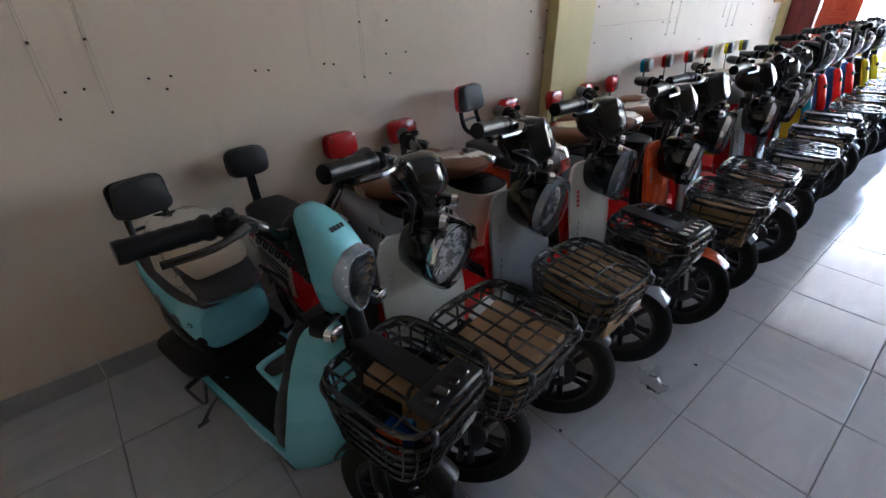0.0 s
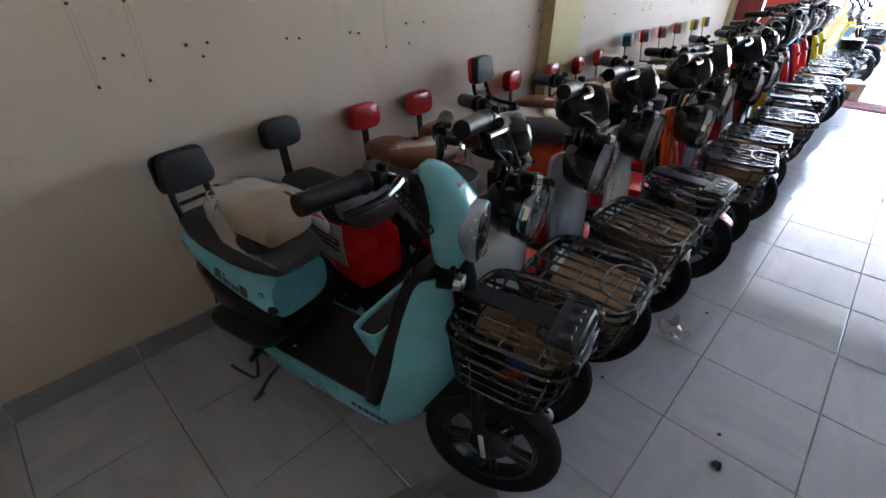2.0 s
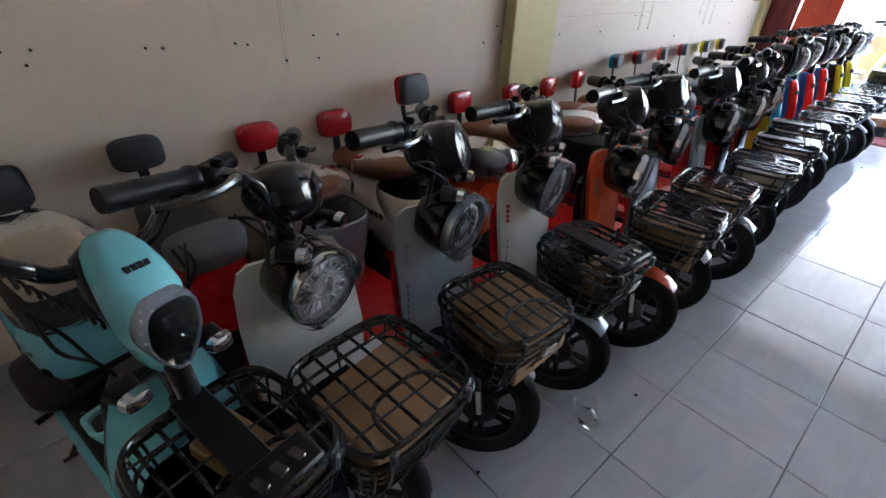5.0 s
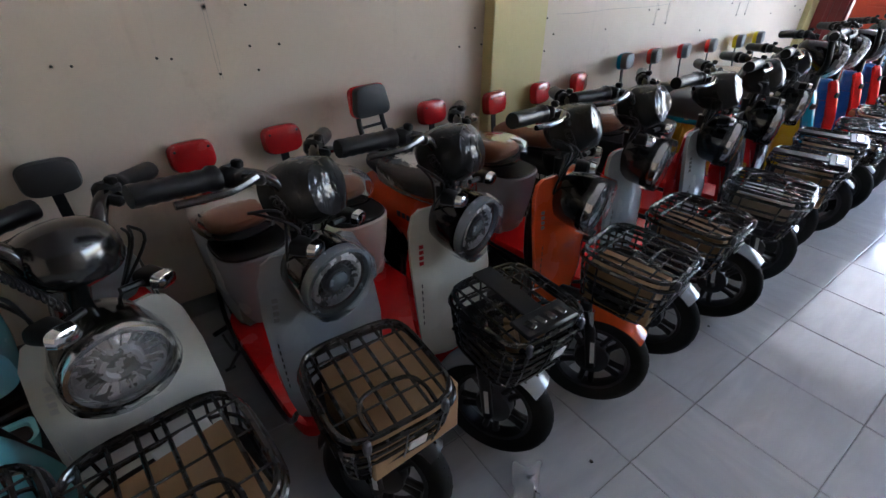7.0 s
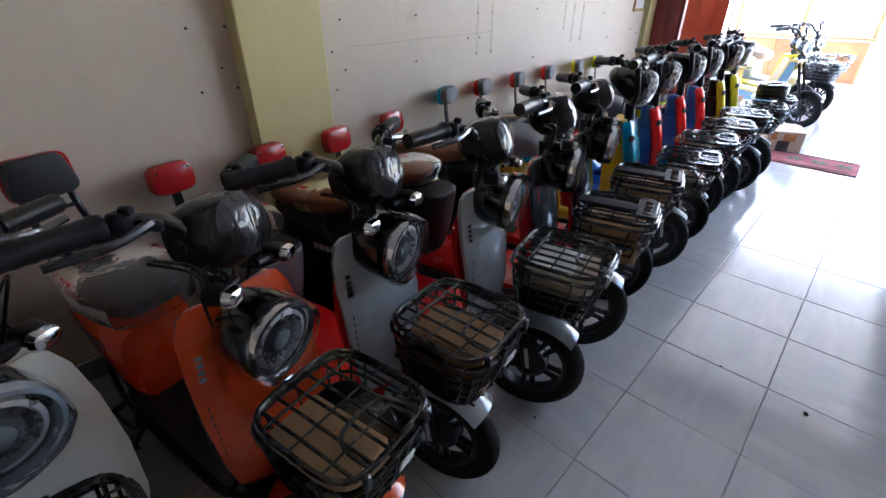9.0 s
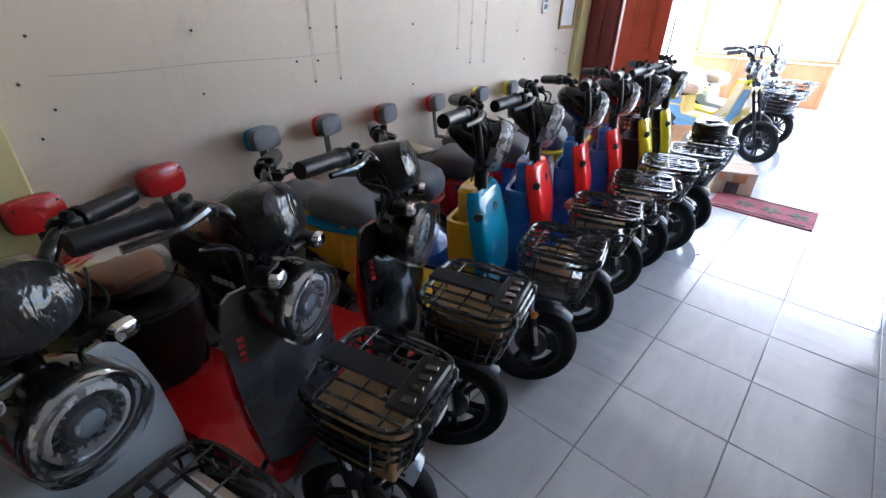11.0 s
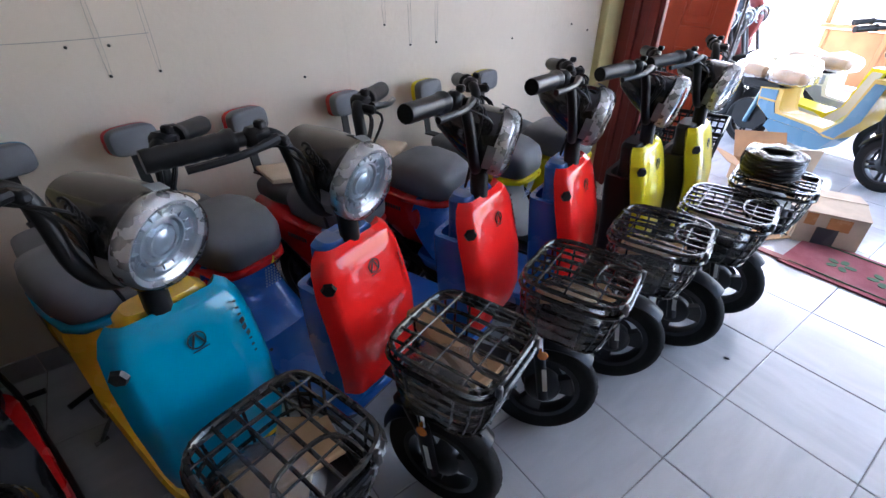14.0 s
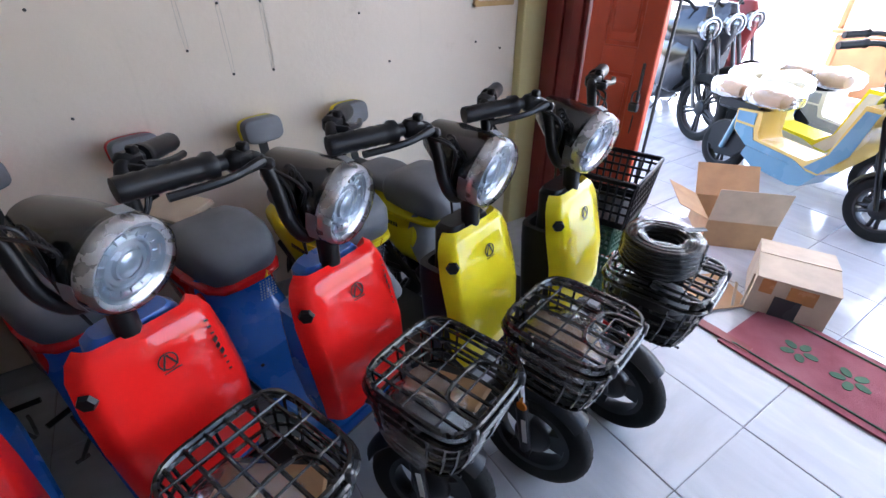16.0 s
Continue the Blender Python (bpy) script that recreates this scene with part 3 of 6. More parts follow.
def round_lamp(parent, y, z, r=0.082, tilt=8, bowl=0.1, seed=1.0, film=True, bright=True, turn=0.0, shiny=False):
    """Round headlamp that looks along -y: dark bowl, bright ring, silvered reflector, clear lens."""
    m = pose(0, 0.2, 0, 0, 0, turn) @ pose(0, y - 0.2, z, 90 + tilt, 0, 0)
    lamp = shared(("bowl", r, y, z, tilt, bowl, turn), "headlamp", lambda: moved(lathe([(0.0, -bowl), (r * 0.72, -bowl * 0.98), (r * 0.93, -bowl * 0.84), (r * 1.03, -bowl * 0.5), (r * 1.05, -0.01), (r * 0.9, 0.004)], 32), m), BLACKGLOSS, parent, "round headlamp in a dark bowl")
    # without bright, the ring's silver-grey stands in for light caught by film
    shared(("ring", r, y, z, tilt, turn, bright), "ring", lambda: moved(lathe([(r * 1.04, -0.012), (r * 1.07, 0.002), (r * 1.02, 0.013), (r * 0.93, 0.014), (r * 0.86, 0.004), (r * 0.86, -0.002), (r * 1.04, -0.012)], 40), m), CHROME if bright else LAMPSILVER, lamp, "bright silvered ring" if bright else "lamp ring greyed to stand for film sheen")
    def inner():
        out = [lathe([(r * 0.86, 0.004), (r * 0.8, -0.012), (r * 0.62, -0.02), (r * 0.45, -0.012), (r * 0.40, 0.002), (r * 0.3, 0.004), (r * 0.26, -0.008), (0.0, -0.012)], 32)]
        for k in range(20):
            out.append(moved(tube([(r * 0.46, 0, -0.006), (r * 0.8, 0, -0.004)], 0.0022, 5), pose(0, 0, 0, 0, 0, 18 * k)))
        return moved(join(*out), m)
    shared(("reflector", r, y, z, tilt, turn, shiny), "reflector", inner, SILVER if shiny else DISH, lamp, "silvered ribbed reflector" if shiny else "dark ribbed reflector")
    if not shiny:
        shared(("light_ring", r, y, z, tilt, turn), "light_ring", lambda: moved(lathe([(r * 0.78, -0.006), (r * 0.76, 0.004), (r * 0.66, 0.006), (r * 0.6, -0.002), (r * 0.6, -0.012), (r * 0.78, -0.012), (r * 0.78, -0.006)], 36), m), SILVER, lamp, "silvery light ring")
        shared(("projector", r, y, z, tilt, turn), "projector", lambda: moved(lathe([(r * 0.3, -0.004), (r * 0.27, 0.006), (r * 0.12, 0.011), (0.0, 0.012)], 24), m), LAMPSILVER, lamp, "small glass projector")
    shared(("lens", r, y, z, tilt, turn, bright), "lens", lambda: moved(lathe([(r * 0.86, 0.006), (r * 0.7, 0.016), (r * 0.4, 0.022), (0.0, 0.024)], 32), m), LENS, lamp, "clear lamp lens")
    if film:
        shared(("lampfilm", r, y, z, tilt, turn, bright), "film", lambda: moved(crumple(lathe([(r * 1.13, -0.03), (r * 1.12, 0.0), (r * 1.08, 0.025), (r * 0.85, 0.03), (r * 0.5, 0.033), (r * 0.2, 0.034), (0.0, 0.034)], 40), 0.003, 30, seed), m), LAMPFILM, lamp, "creased clear packing film")
    return lamp


def lettering(parent, side_x, y0, z0, length, height, material, flank, seed=0, steps=4):
    """A brand mark on a flank, as plain blocks of its size and colour."""
    w = length / steps
    for k in range(steps):
        part("lettering", moved(at(rbox(0.0016, w * 0.78, height, 0.0005), side_x, y0 + w * (k + 0.5), z0), flank), material, parent)


def rear_rack(parent, pad_z, pad_y, colour, style, w=0.165, h=0.115):
    """Backrest: a post or two bent tubes, and a pad with a shell."""
    if style == "tubes":
        sh = join(*[tube(curve([(s * 0.06, pad_y - 0.2, pad_z - 0.17), (s * 0.066, pad_y - 0.05, pad_z - 0.16), (s * 0.064, pad_y, pad_z - 0.1), (s * 0.06, pad_y + 0.012, pad_z)], 4), 0.0115, 8) for s in (-1, 1)],
                  tube([(-0.066, pad_y - 0.04, pad_z - 0.16), (0.066, pad_y - 0.04, pad_z - 0.16)], 0.007, 8), tube([(-0.064, pad_y, pad_z - 0.11), (0.064, pad_y, pad_z - 0.11)], 0.007, 8))
    else:
        sh = join(sheet(lambda u, v: ((u - 0.5) * 0.034, pad_y - 0.02 * (1 - v) ** 2, pad_z - 0.2 + 0.2 * v), 1, 8, 0.007), at(rbox(0.05, 0.1, 0.008, 0.003), 0, pad_y - 0.06, pad_z - 0.2))
    b = shared(("post", style, pad_z, pad_y), "backrest", lambda: sh, BLACK, parent, "black steel backrest bracket")
    if style == "tubes":
        def pad():
            return moved(loft([[(a * f * (1 - 0.12 * (c > 0)), dy, c * f) for a, c in squircle(w * 1.12, h * 1.15, 28, 5.0)] for f, dy in ((0.8, -0.03), (0.95, -0.026), (1.0, -0.01), (1.0, 0.012), (0.95, 0.024))]), pose(0, pad_y, pad_z, -8, 0, 0))
        shared(("pad", style, pad_z, pad_y), "pad", pad, LEATHERBLACK, b, "black padded backrest")
        shared(("shell", style, pad_z, pad_y), "shell", lambda: moved(loft([[(a * f, dy, c * f) for a, c in squircle(w * 1.14, h * 1.17, 28, 5.0)] for f, dy in ((1.0, 0.006), (1.02, 0.016), (0.98, 0.03))]), pose(0, pad_y, pad_z, -8, 0, 0)), colour, b)
    else:
        def pad():
            deep = 0.016 if style == "grey" else 0.0
            return moved(loft([[(a * f, dy, c * f) for a, c in squircle(w, h, 28, 3.6)] for f, dy in ((0.84, -0.028 - deep), (0.95, -0.023 - deep), (1.0, -0.01 - deep), (1.0, 0.004))]), pose(0, pad_y, pad_z, -6, 0, 0))
        shared(("pad", style, pad_z, pad_y), "pad", pad, LEATHERGREY if style == "grey" else (LEATHERBLACK if style == "black" else surface_red_pad), b)
        shared(("shell", style, pad_z, pad_y), "shell", lambda: moved(loft([[(a * f, dy, c * f) for a, c in squircle(w, h, 28, 3.6)] for f, dy in ((1.015, -0.004), (1.03, 0.006), (1.02, 0.018), (0.9, 0.026))]), pose(0, pad_y, pad_z, -6, 0, 0)), colour, b)
        if style == "red":
            for sx in (-1, 1):
                for sz in (-1, 1):
                    shared(("screw", pad_z, pad_y, sx, sz), "screw", lambda: at(lathe([(0.005, 0), (0.005, 0.003), (0, 0.004)], 10), sx * 0.06, pad_y - 0.026, pad_z + sz * 0.035, 96, 0, 0), BLACK, b)
    return b


surface_red_pad = paint("red_backrest_plastic", (0.42, 0.012, 0.014))


def undercarriage(root, back=1.06):
    shared(("frame", back), "frame", lambda: join(
        *[tube(curve([(s * 0.05, 0.27, 0.36), (s * 0.09, 0.36, 0.2), (s * 0.1, 0.6, 0.19), (s * 0.1, 0.8, 0.24), (s * 0.085, back + 0.1, 0.42)], 4), 0.014, 8) for s in (-1, 1)],
        *[tube([(s * 0.052, 0.78, 0.24), (s * 0.052, back, 0.2)], 0.013, 8) for s in (-1, 1)],
        at(rbox(0.19, 0.42, 0.08, 0.02), 0, 0.6, 0.225)), BLACK, root, "black steel frame and battery box")
    shared(("belly",), "belly_pan", lambda: level_loft([(0.085, 0, 0.57, 0.13, 0.36), (0.10, 0, 0.575, 0.165, 0.43), (0.16, 0, 0.58, 0.19, 0.49), (0.20, 0, 0.58, 0.195, 0.5)], 28, 5), BLACK, root, "black plastic belly pan")
    wheel(root, "rear_wheel", back)
    for s in (-1, 1):
        shared(("shock", s, back), "shock_absorber", lambda: join(tube([(s * 0.07, back, 0.2), (s * 0.075, back - 0.03, 0.44)], 0.008, 8),
               tube([(s * 0.07 + 0.018 * math.cos(k * 0.9), back - 0.005 - k * 0.00045 + 0.018 * math.sin(k * 0.9), 0.26 + k * 0.0027) for k in range(56)], 0.0035, 5)), STEEL, root)
    shared(("kick", back), "side_stand", lambda: join(tube(curve([(-0.09, 0.8, 0.19), (-0.13, 0.86, 0.1), (-0.17, 0.9, 0.008)], 4), 0.007, 8), tube([(-0.19, 0.9, 0.008), (-0.15, 0.9, 0.008)], 0.007, 8)), STEEL, root, "dull steel side stand")
    shared(("centre", back), "centre_stand", lambda: join(*[tube(curve([(s * 0.075, back - 0.06, 0.19), (s * 0.12, back - 0.1, 0.03), (s * 0.13, back + 0.0, 0.012), (s * 0.13, back + 0.05, 0.012)], 3), 0.006, 8) for s in (-1, 1)], tube([(-0.1, back - 0.08, 0.1), (0.1, back - 0.08, 0.1)], 0.006, 8)), STEEL, root, "dull steel stand")
    shared(("rfend", back), "rear_fender", lambda: fender_shape(back, 0.215, 60, 178, 0.085), BLACK, root)
    shared(("tail", back), "tail_lamp", lambda: at(rbox(0.11, 0.03, 0.04, 0.01), 0, back + 0.19, 0.42), RED, root, "red tail lamp")
    for s in (-1, 1):
        shared(("pedal", s), "foot_peg", lambda: tube([(s * 0.12, 0.86, 0.245), (s * 0.19, 0.84, 0.245)], 0.009, 8), BLACK, root)


HUB = 0.038


def turned(angle):
    """Turn of the fork about its raked steering axis."""
    foot = Vector((0, 0.055, 0.19))
    return Matrix.Translation(foot) @ Matrix.Rotation(radians(angle), 4, Vector((0, 0.21, 0.76)).normalized()) @ Matrix.Translation(-foot)


def fork(steer, fender, top=0.5, column=True, hub=HUB, r=0.19):
    shared(("fork", top, column, hub, r), "fork", lambda: join(*[tube([(s * 0.058, hub, r), (s * 0.058, hub + 0.03, 0.33), (s * 0.05, 0.1, top)], [0.017, 0.019, 0.013], 10) for s in (-1, 1)],
           *[at(lathe([(0.0, -0.012), (0.013, -0.012), (0.013, 0.0), (0.0, 0.006)], 12), s * 0.06, hub, r, 0, 90 * s, 0) for s in (-1, 1)],
           at(rbox(0.15, 0.04, 0.03, 0.01), 0, 0.1, top), tube([(0, 0.1, top), (0, 0.185, 0.86)] if column else [(0, 0.1, top), (0, 0.235, top + 0.02), (0, 0.275, 0.88)], 0.02, 10)), BLACK, steer, "black telescopic fork")
    for s in (-1, 1):
        shared(("sleeve", hub, s), "fork_sleeve", lambda: tube([(s * 0.058, hub + 0.032, 0.35), (s * 0.056, hub + 0.042, 0.41)], 0.0125, 10), CHROME, steer, "bright fork tube")
    for s in (-1, 1):
        shared(("mark", hub, s), "lettering", lambda: at(rbox(0.0014, 0.014, 0.085, 0.0004), s * 0.077, hub + 0.006, 0.258, -10, 0, 0), PALEINK, steer)
    shared(("ffend", hub, r), "front_fender", lambda: fender_shape(hub, r + 0.024, 46, 160, 0.09 if fender is BLACK else 0.125, r), fender, steer)
    wheel(steer, "front_wheel", hub, r)


def cables(steer, z, y, seed):
    rnd = random.Random(seed)
    out = []
    for k in range(5):
        s = -1 if k % 2 else 1
        out.append(tube(curve([(s * rnd.uniform(0.11, 0.15), y + 0.09, z), (s * rnd.uniform(0.08, 0.12), y + rnd.uniform(0.02, 0.06), z - rnd.uniform(0.0, 0.05)), (s * 0.07, y + 0.06, z - 0.12), (s * 0.03, y + 0.08, z - 0.22)], 5), 0.0032, 6))
    return part("cable", join(*out), BLACK, steer)


def coiled(steer, p, q, r=0.009, turns=9):
    a, b = Vector(p), Vector(q)
    n = turns * 8
    return part("coiled_cable", tube([a + (b - a) * k / n + Vector((0, r * math.cos(k * 0.785), r * math.sin(k * 0.785))) for k in range(n + 1)], 0.0028, 5), BLACK, steer)


def shield_fn(rows):
    """rows of z, y, half width, sweep back at the sides."""
    def fn(u, v):
        t = v * (len(rows) - 1)
        i = min(int(t), len(rows) - 2)
        f = t - i
        z, y, h, c = (rows[i][k] * (1 - f) + rows[i + 1][k] * f for k in range(4))
        x = 2 * u - 1
        return (h * x, y + c * abs(x) ** 2.2, z)
    return fn


SHIELD_A = [(0.33, 0.20, 0.105, 0.035), (0.36, 0.192, 0.125, 0.035), (0.45, 0.187, 0.142, 0.032), (0.58, 0.20, 0.15, 0.028), (0.70, 0.225, 0.146, 0.025), (0.78, 0.245, 0.134, 0.022), (0.82, 0.256, 0.115, 0.016), (0.832, 0.26, 0.092, 0.01)]


def scooter_a(m, shield, inner, floor_c, body, seat, back_style, back_colour, label, plate=False, fender=BLACK, seat_wrap=True, trim=REDINK, steer_deg=0.0, seed=1, pad_z=0.744, pad_y=1.29, wrap_gauge=True, column=False, wide=False, bars=21.0, bright=True, lamp_z=0.79):
    """Step-through electric scooter with a round headlamp."""
    root = thing("electric_scooter", label, "scooter", "scooters in the row", m)
    undercarriage(root)
    steer = new("front_fork")
    steer.parent = root
    steer.matrix_basis = turned(bars)
    fork(steer, fender, 0.5 if column else 0.42, column, 0.07 if wide else HUB)
    sh = shared(("shieldA",), "front_shield", lambda: sheet(shield_fn(SHIELD_A), 14, 28, 0.016), shield, root)
    shared(("innerA",), "inner_panel", lambda: sheet(lambda u, v: tuple(Vector(shield_fn(SHIELD_A)(1 - u, v)) * 0 + Vector((shield_fn(SHIELD_A)(1 - u, v)[0] * 0.97, shield_fn(SHIELD_A)(1 - u, v)[1] + 0.028 + 0.03 * (1 - abs(2 * u - 1) ** 2), 0.28 + 0.52 * v))), 12, 16, 0.012), inner, root)
    shared(("gloveA",), "glove_box", lambda: level_loft([(0.5, 0, 0.27, 0.2, 0.09), (0.56, 0, 0.275, 0.21, 0.1), (0.66, 0, 0.285, 0.2, 0.1), (0.7, 0, 0.29, 0.19, 0.09), (0.69, 0, 0.29, 0.16, 0.07), (0.64, 0, 0.29, 0.15, 0.06)]), inner, root)
    for k in range(4):
        part("lettering", at(rbox(0.013, 0.0016, 0.011, 0.0004), -0.119 + 0.0045 * k * 0.6, 0.237 + 0.0035 * k, 0.69 + 0.015 * k, -10, 0, -16), trim, sh)
    for k in range(7):
        part("lettering", at(rbox(0.003, 0.0016, 0.012, 0.0004), -0.135, 0.2175 - 0.0008 * (6 - k), 0.50 + 0.022 * k, -6, 0, -16), INK if trim is not PALEINK else PALEINK, sh)
    # floor
    shared(("floorA",), "footboard", lambda: level_loft([(0.235, 0, 0.54, 0.22, 0.6), (0.25, 0, 0.54, 0.27, 0.64), (0.285, 0, 0.54, 0.28, 0.65), (0.298, 0, 0.54, 0.27, 0.64)], 28, 7), floor_c, root)
    shared(("railA",), "side_rail", lambda: join(*[tube(curve([(s * 0.13, 0.24, 0.36), (s * 0.142, 0.32, 0.27), (s * 0.142, 0.6, 0.262), (s * 0.135, 0.84, 0.29), (s * 0.11, 0.94, 0.40)], 4), 0.008, 8) for s in (-1, 1)]), BLACK, root)
    # seat box and seat
    shared(("bodyA",), "seat_box", lambda: long_loft([(0.74, 0.36, 0.20, 0.16), (0.765, 0.40, 0.235, 0.27), (0.84, 0.42, 0.25, 0.29), (0.95, 0.445, 0.25, 0.24), (1.08, 0.48, 0.235, 0.17), (1.2, 0.50, 0.2, 0.12), (1.255, 0.51, 0.13, 0.07)]), body, root)
    lettering(root, 0.0, 0.0, 0.0, 0.12, 0.026, INK if body not in (BLACK, DARKGREY) else PALEINK, pose(-0.1265, 0.83, 0.475, 0, 0, 0), seed)
    if seat is LEATHERBROWN:
        tub = shared(("tubA",), "storage_well", lambda: level_loft([(0.30, 0, 0.80, 0.15, 0.16), (0.36, 0, 0.80, 0.20, 0.20), (0.46, 0, 0.80, 0.238, 0.235), (0.55, 0, 0.80, 0.25, 0.26), (0.585, 0, 0.80, 0.25, 0.265), (0.592, 0, 0.80, 0.242, 0.255), (0.588, 0, 0.80, 0.232, 0.246), (0.42, 0, 0.80, 0.19, 0.2)], 32, 2.8), body, root, "open-topped storage well under the saddle")
        shared(("wellA",), "lining", lambda: level_loft([(0.594, 0, 0.80, 0.24, 0.252), (0.598, 0, 0.80, 0.232, 0.244), (0.594, 0, 0.80, 0.224, 0.236), (0.52, 0, 0.80, 0.2, 0.21), (0.43, 0, 0.80, 0.18, 0.19)], 32, 2.8), BLACK, tub, "black oval well lining")
        st = shared(("saddleA",), "seat", lambda: long_loft([(0.775, 0.668, 0.08, 0.02), (0.79, 0.666, 0.145, 0.05), (0.83, 0.66, 0.185, 0.085), (0.90, 0.648, 0.215, 0.095), (0.98, 0.635, 0.225, 0.085), (1.06, 0.63, 0.215, 0.085), (1.14, 0.63, 0.2, 0.085), (1.21, 0.625, 0.17, 0.07), (1.25, 0.615, 0.1, 0.035)], 28), seat, root, "brown vinyl saddle")
        if seat_wrap:
            part("film", wrapped(long_loft([(0.745, 0.665, 0.10, 0.05), (0.765, 0.667, 0.17, 0.085), (0.82, 0.664, 0.21, 0.115), (0.90, 0.655, 0.24, 0.12), (0.97, 0.642, 0.245, 0.11), (1.02, 0.638, 0.235, 0.11), (1.05, 0.638, 0.14, 0.07)], 34), 0.009, seed * 3.1), SEATFILM, st, "creased clear packing film")
    else:
        st = shared(("seatA",), "seat", lambda: long_loft([(0.715, 0.585, 0.10, 0.03), (0.735, 0.59, 0.17, 0.07), (0.8, 0.595, 0.22, 0.10), (0.9, 0.585, 0.235, 0.095), (0.97, 0.58, 0.225, 0.075), (1.02, 0.585, 0.215, 0.075), (1.12, 0.592, 0.2, 0.075), (1.2, 0.6, 0.17, 0.065), (1.24, 0.6, 0.1, 0.035)]), seat, root)
        if seat_wrap:
            part("film", wrapped(long_loft([(0.685, 0.595, 0.13, 0.07), (0.715, 0.602, 0.215, 0.125), (0.8, 0.608, 0.255, 0.148), (0.9, 0.60, 0.268, 0.145), (1.0, 0.597, 0.258, 0.128), (1.06, 0.60, 0.245, 0.12), (1.10, 0.60, 0.14, 0.07)], 34), 0.010, seed * 3.1), SEATFILM, st, "creased clear packing film")
        if seat_wrap:
            st.location.z = 0.025
    if wide:
        # two-tone flanks with dark stripes, and a grey nose on the black seat
        for s in (-1, 1):
            flank = part("flank_panel", sheet(lambda u, v: (s * (0.1285 - 0.006 * (2 * u - 1) ** 2 - 0.014 * v * v), 0.80 + 0.27 * u + 0.03 * v, 0.395 + 0.05 * u + (0.155 - 0.06 * u) * v), 10, 8, 0.006), PALEPANEL, root, "beige side panel with dark stripes")
            for n in range(3):
                part("stripe", tube(curve([(s * 0.131, 0.83, 0.455 + 0.022 * n), (s * 0.132, 0.92, 0.47 + 0.02 * n), (s * 0.129, 1.03, 0.49 + 0.016 * n)], 4), 0.004, 5), INK, flank)
        part("seat_nose", long_loft([(0.705, 0.60, 0.10, 0.04), (0.72, 0.605, 0.17, 0.08), (0.77, 0.615, 0.225, 0.12), (0.83, 0.612, 0.236, 0.115), (0.87, 0.60, 0.2, 0.07)], 28), LEATHERGREY, st, "grey padded seat nose")
    rear_rack(root, pad_z, pad_y, back_colour, back_style)
    # head
    round_lamp(root, 0.155 if lamp_z > 0.77 else 0.14, lamp_z, 0.084, 6, 0.12, seed, film=True, bright=bright, turn=8, shiny=seed == 2)
    bar = shared(("barA",), "handlebar", lambda: join(bar_shape(0.3, [(0.0, 0.25, 0.94), (0.05, 0.25, 0.945), (0.078, 0.27, 1.005), (0.12, 0.30, 1.028), (0.17, 0.327, 1.03), (0.295, 0.37, 1.026)]), tube([(0, 0.275, 0.8), (0, 0.25, 0.95)], 0.02, 12), at(rbox(0.09, 0.05, 0.035, 0.01), 0, 0.25, 0.945)), BLACKGLOSS, steer, "black swept handlebar")
    for s in (-1, 1):
        shared(("gripA", s), "grip", lambda: grip_shape(s, (0.168, 0.326, 1.03), (0.304, 0.373, 1.026)), BLACK, bar, "black rubber grip")
        shared(("leverA", s), "brake_lever", lambda: lever_shape(s, (0.275, 0.318, 1.012), (0.20, 0.278, 1.02), (0.13, 0.275, 1.03)), BLACKGLOSS, bar)
        shared(("clusterA", s), "switch_housing", lambda: cluster_shape(s, (0.143, 0.315, 1.03)), BLACK, bar)
        signal(steer, 0.085, 0.2, 0.89, s)
    gauge = shared(("gaugeA",), "gauge", lambda: at(long_loft([(-0.072, 0, 0.07, 0.06), (-0.06, 0, 0.115, 0.098), (-0.03, 0.002, 0.145, 0.118), (0.0, 0.004, 0.152, 0.12), (0.035, 0.01, 0.14, 0.1), (0.055, 0.012, 0.10, 0.055), (0.062, 0.012, 0.05, 0.02)], 28, 2.4), 0, 0.262, 0.965, -22, 0, 0), BLACKGLOSS, steer, "black instrument pod")
    if wrap_gauge:
        part("film", wrapped(at(long_loft([(-0.08, 0, 0.07, 0.06), (-0.066, 0, 0.13, 0.11), (-0.03, 0, 0.157, 0.13), (0.0, 0.004, 0.162, 0.13), (0.04, 0.01, 0.15, 0.108), (0.062, 0.012, 0.1, 0.06), (0.07, 0.012, 0.05, 0.03)], 32, 2.4), 0, 0.262, 0.965, -22, 0, 0), 0.006, seed * 1.9), CREASED, gauge, "creased packing film over a dark pod")
    cables(steer, 0.96, 0.2, seed)
    coiled(steer, (-0.1, 0.26, 0.98), (-0.05, 0.22, 0.9))
    basket(root, plate, not wide, 0.29 if wide else 0.25, 0.29 if wide else 0.27, 0.673, -0.028, angle=steer_deg)
    return root


SHIELD_B = [(0.40, 0.195, 0.112, 0.03), (0.415, 0.178, 0.126, 0.036), (0.48, 0.166, 0.134, 0.04), (0.61, 0.178, 0.139, 0.042), (0.70, 0.201, 0.137, 0.042), (0.765, 0.220, 0.129, 0.038), (0.793, 0.232, 0.116, 0.034), (0.808, 0.247, 0.098, 0.024)]
FACETS = (-1.0, -0.96, -0.90, -0.84, -0.76, -0.45, -0.15, 0.15, 0.45, 0.76, 0.84, 0.90, 0.96, 1.0)


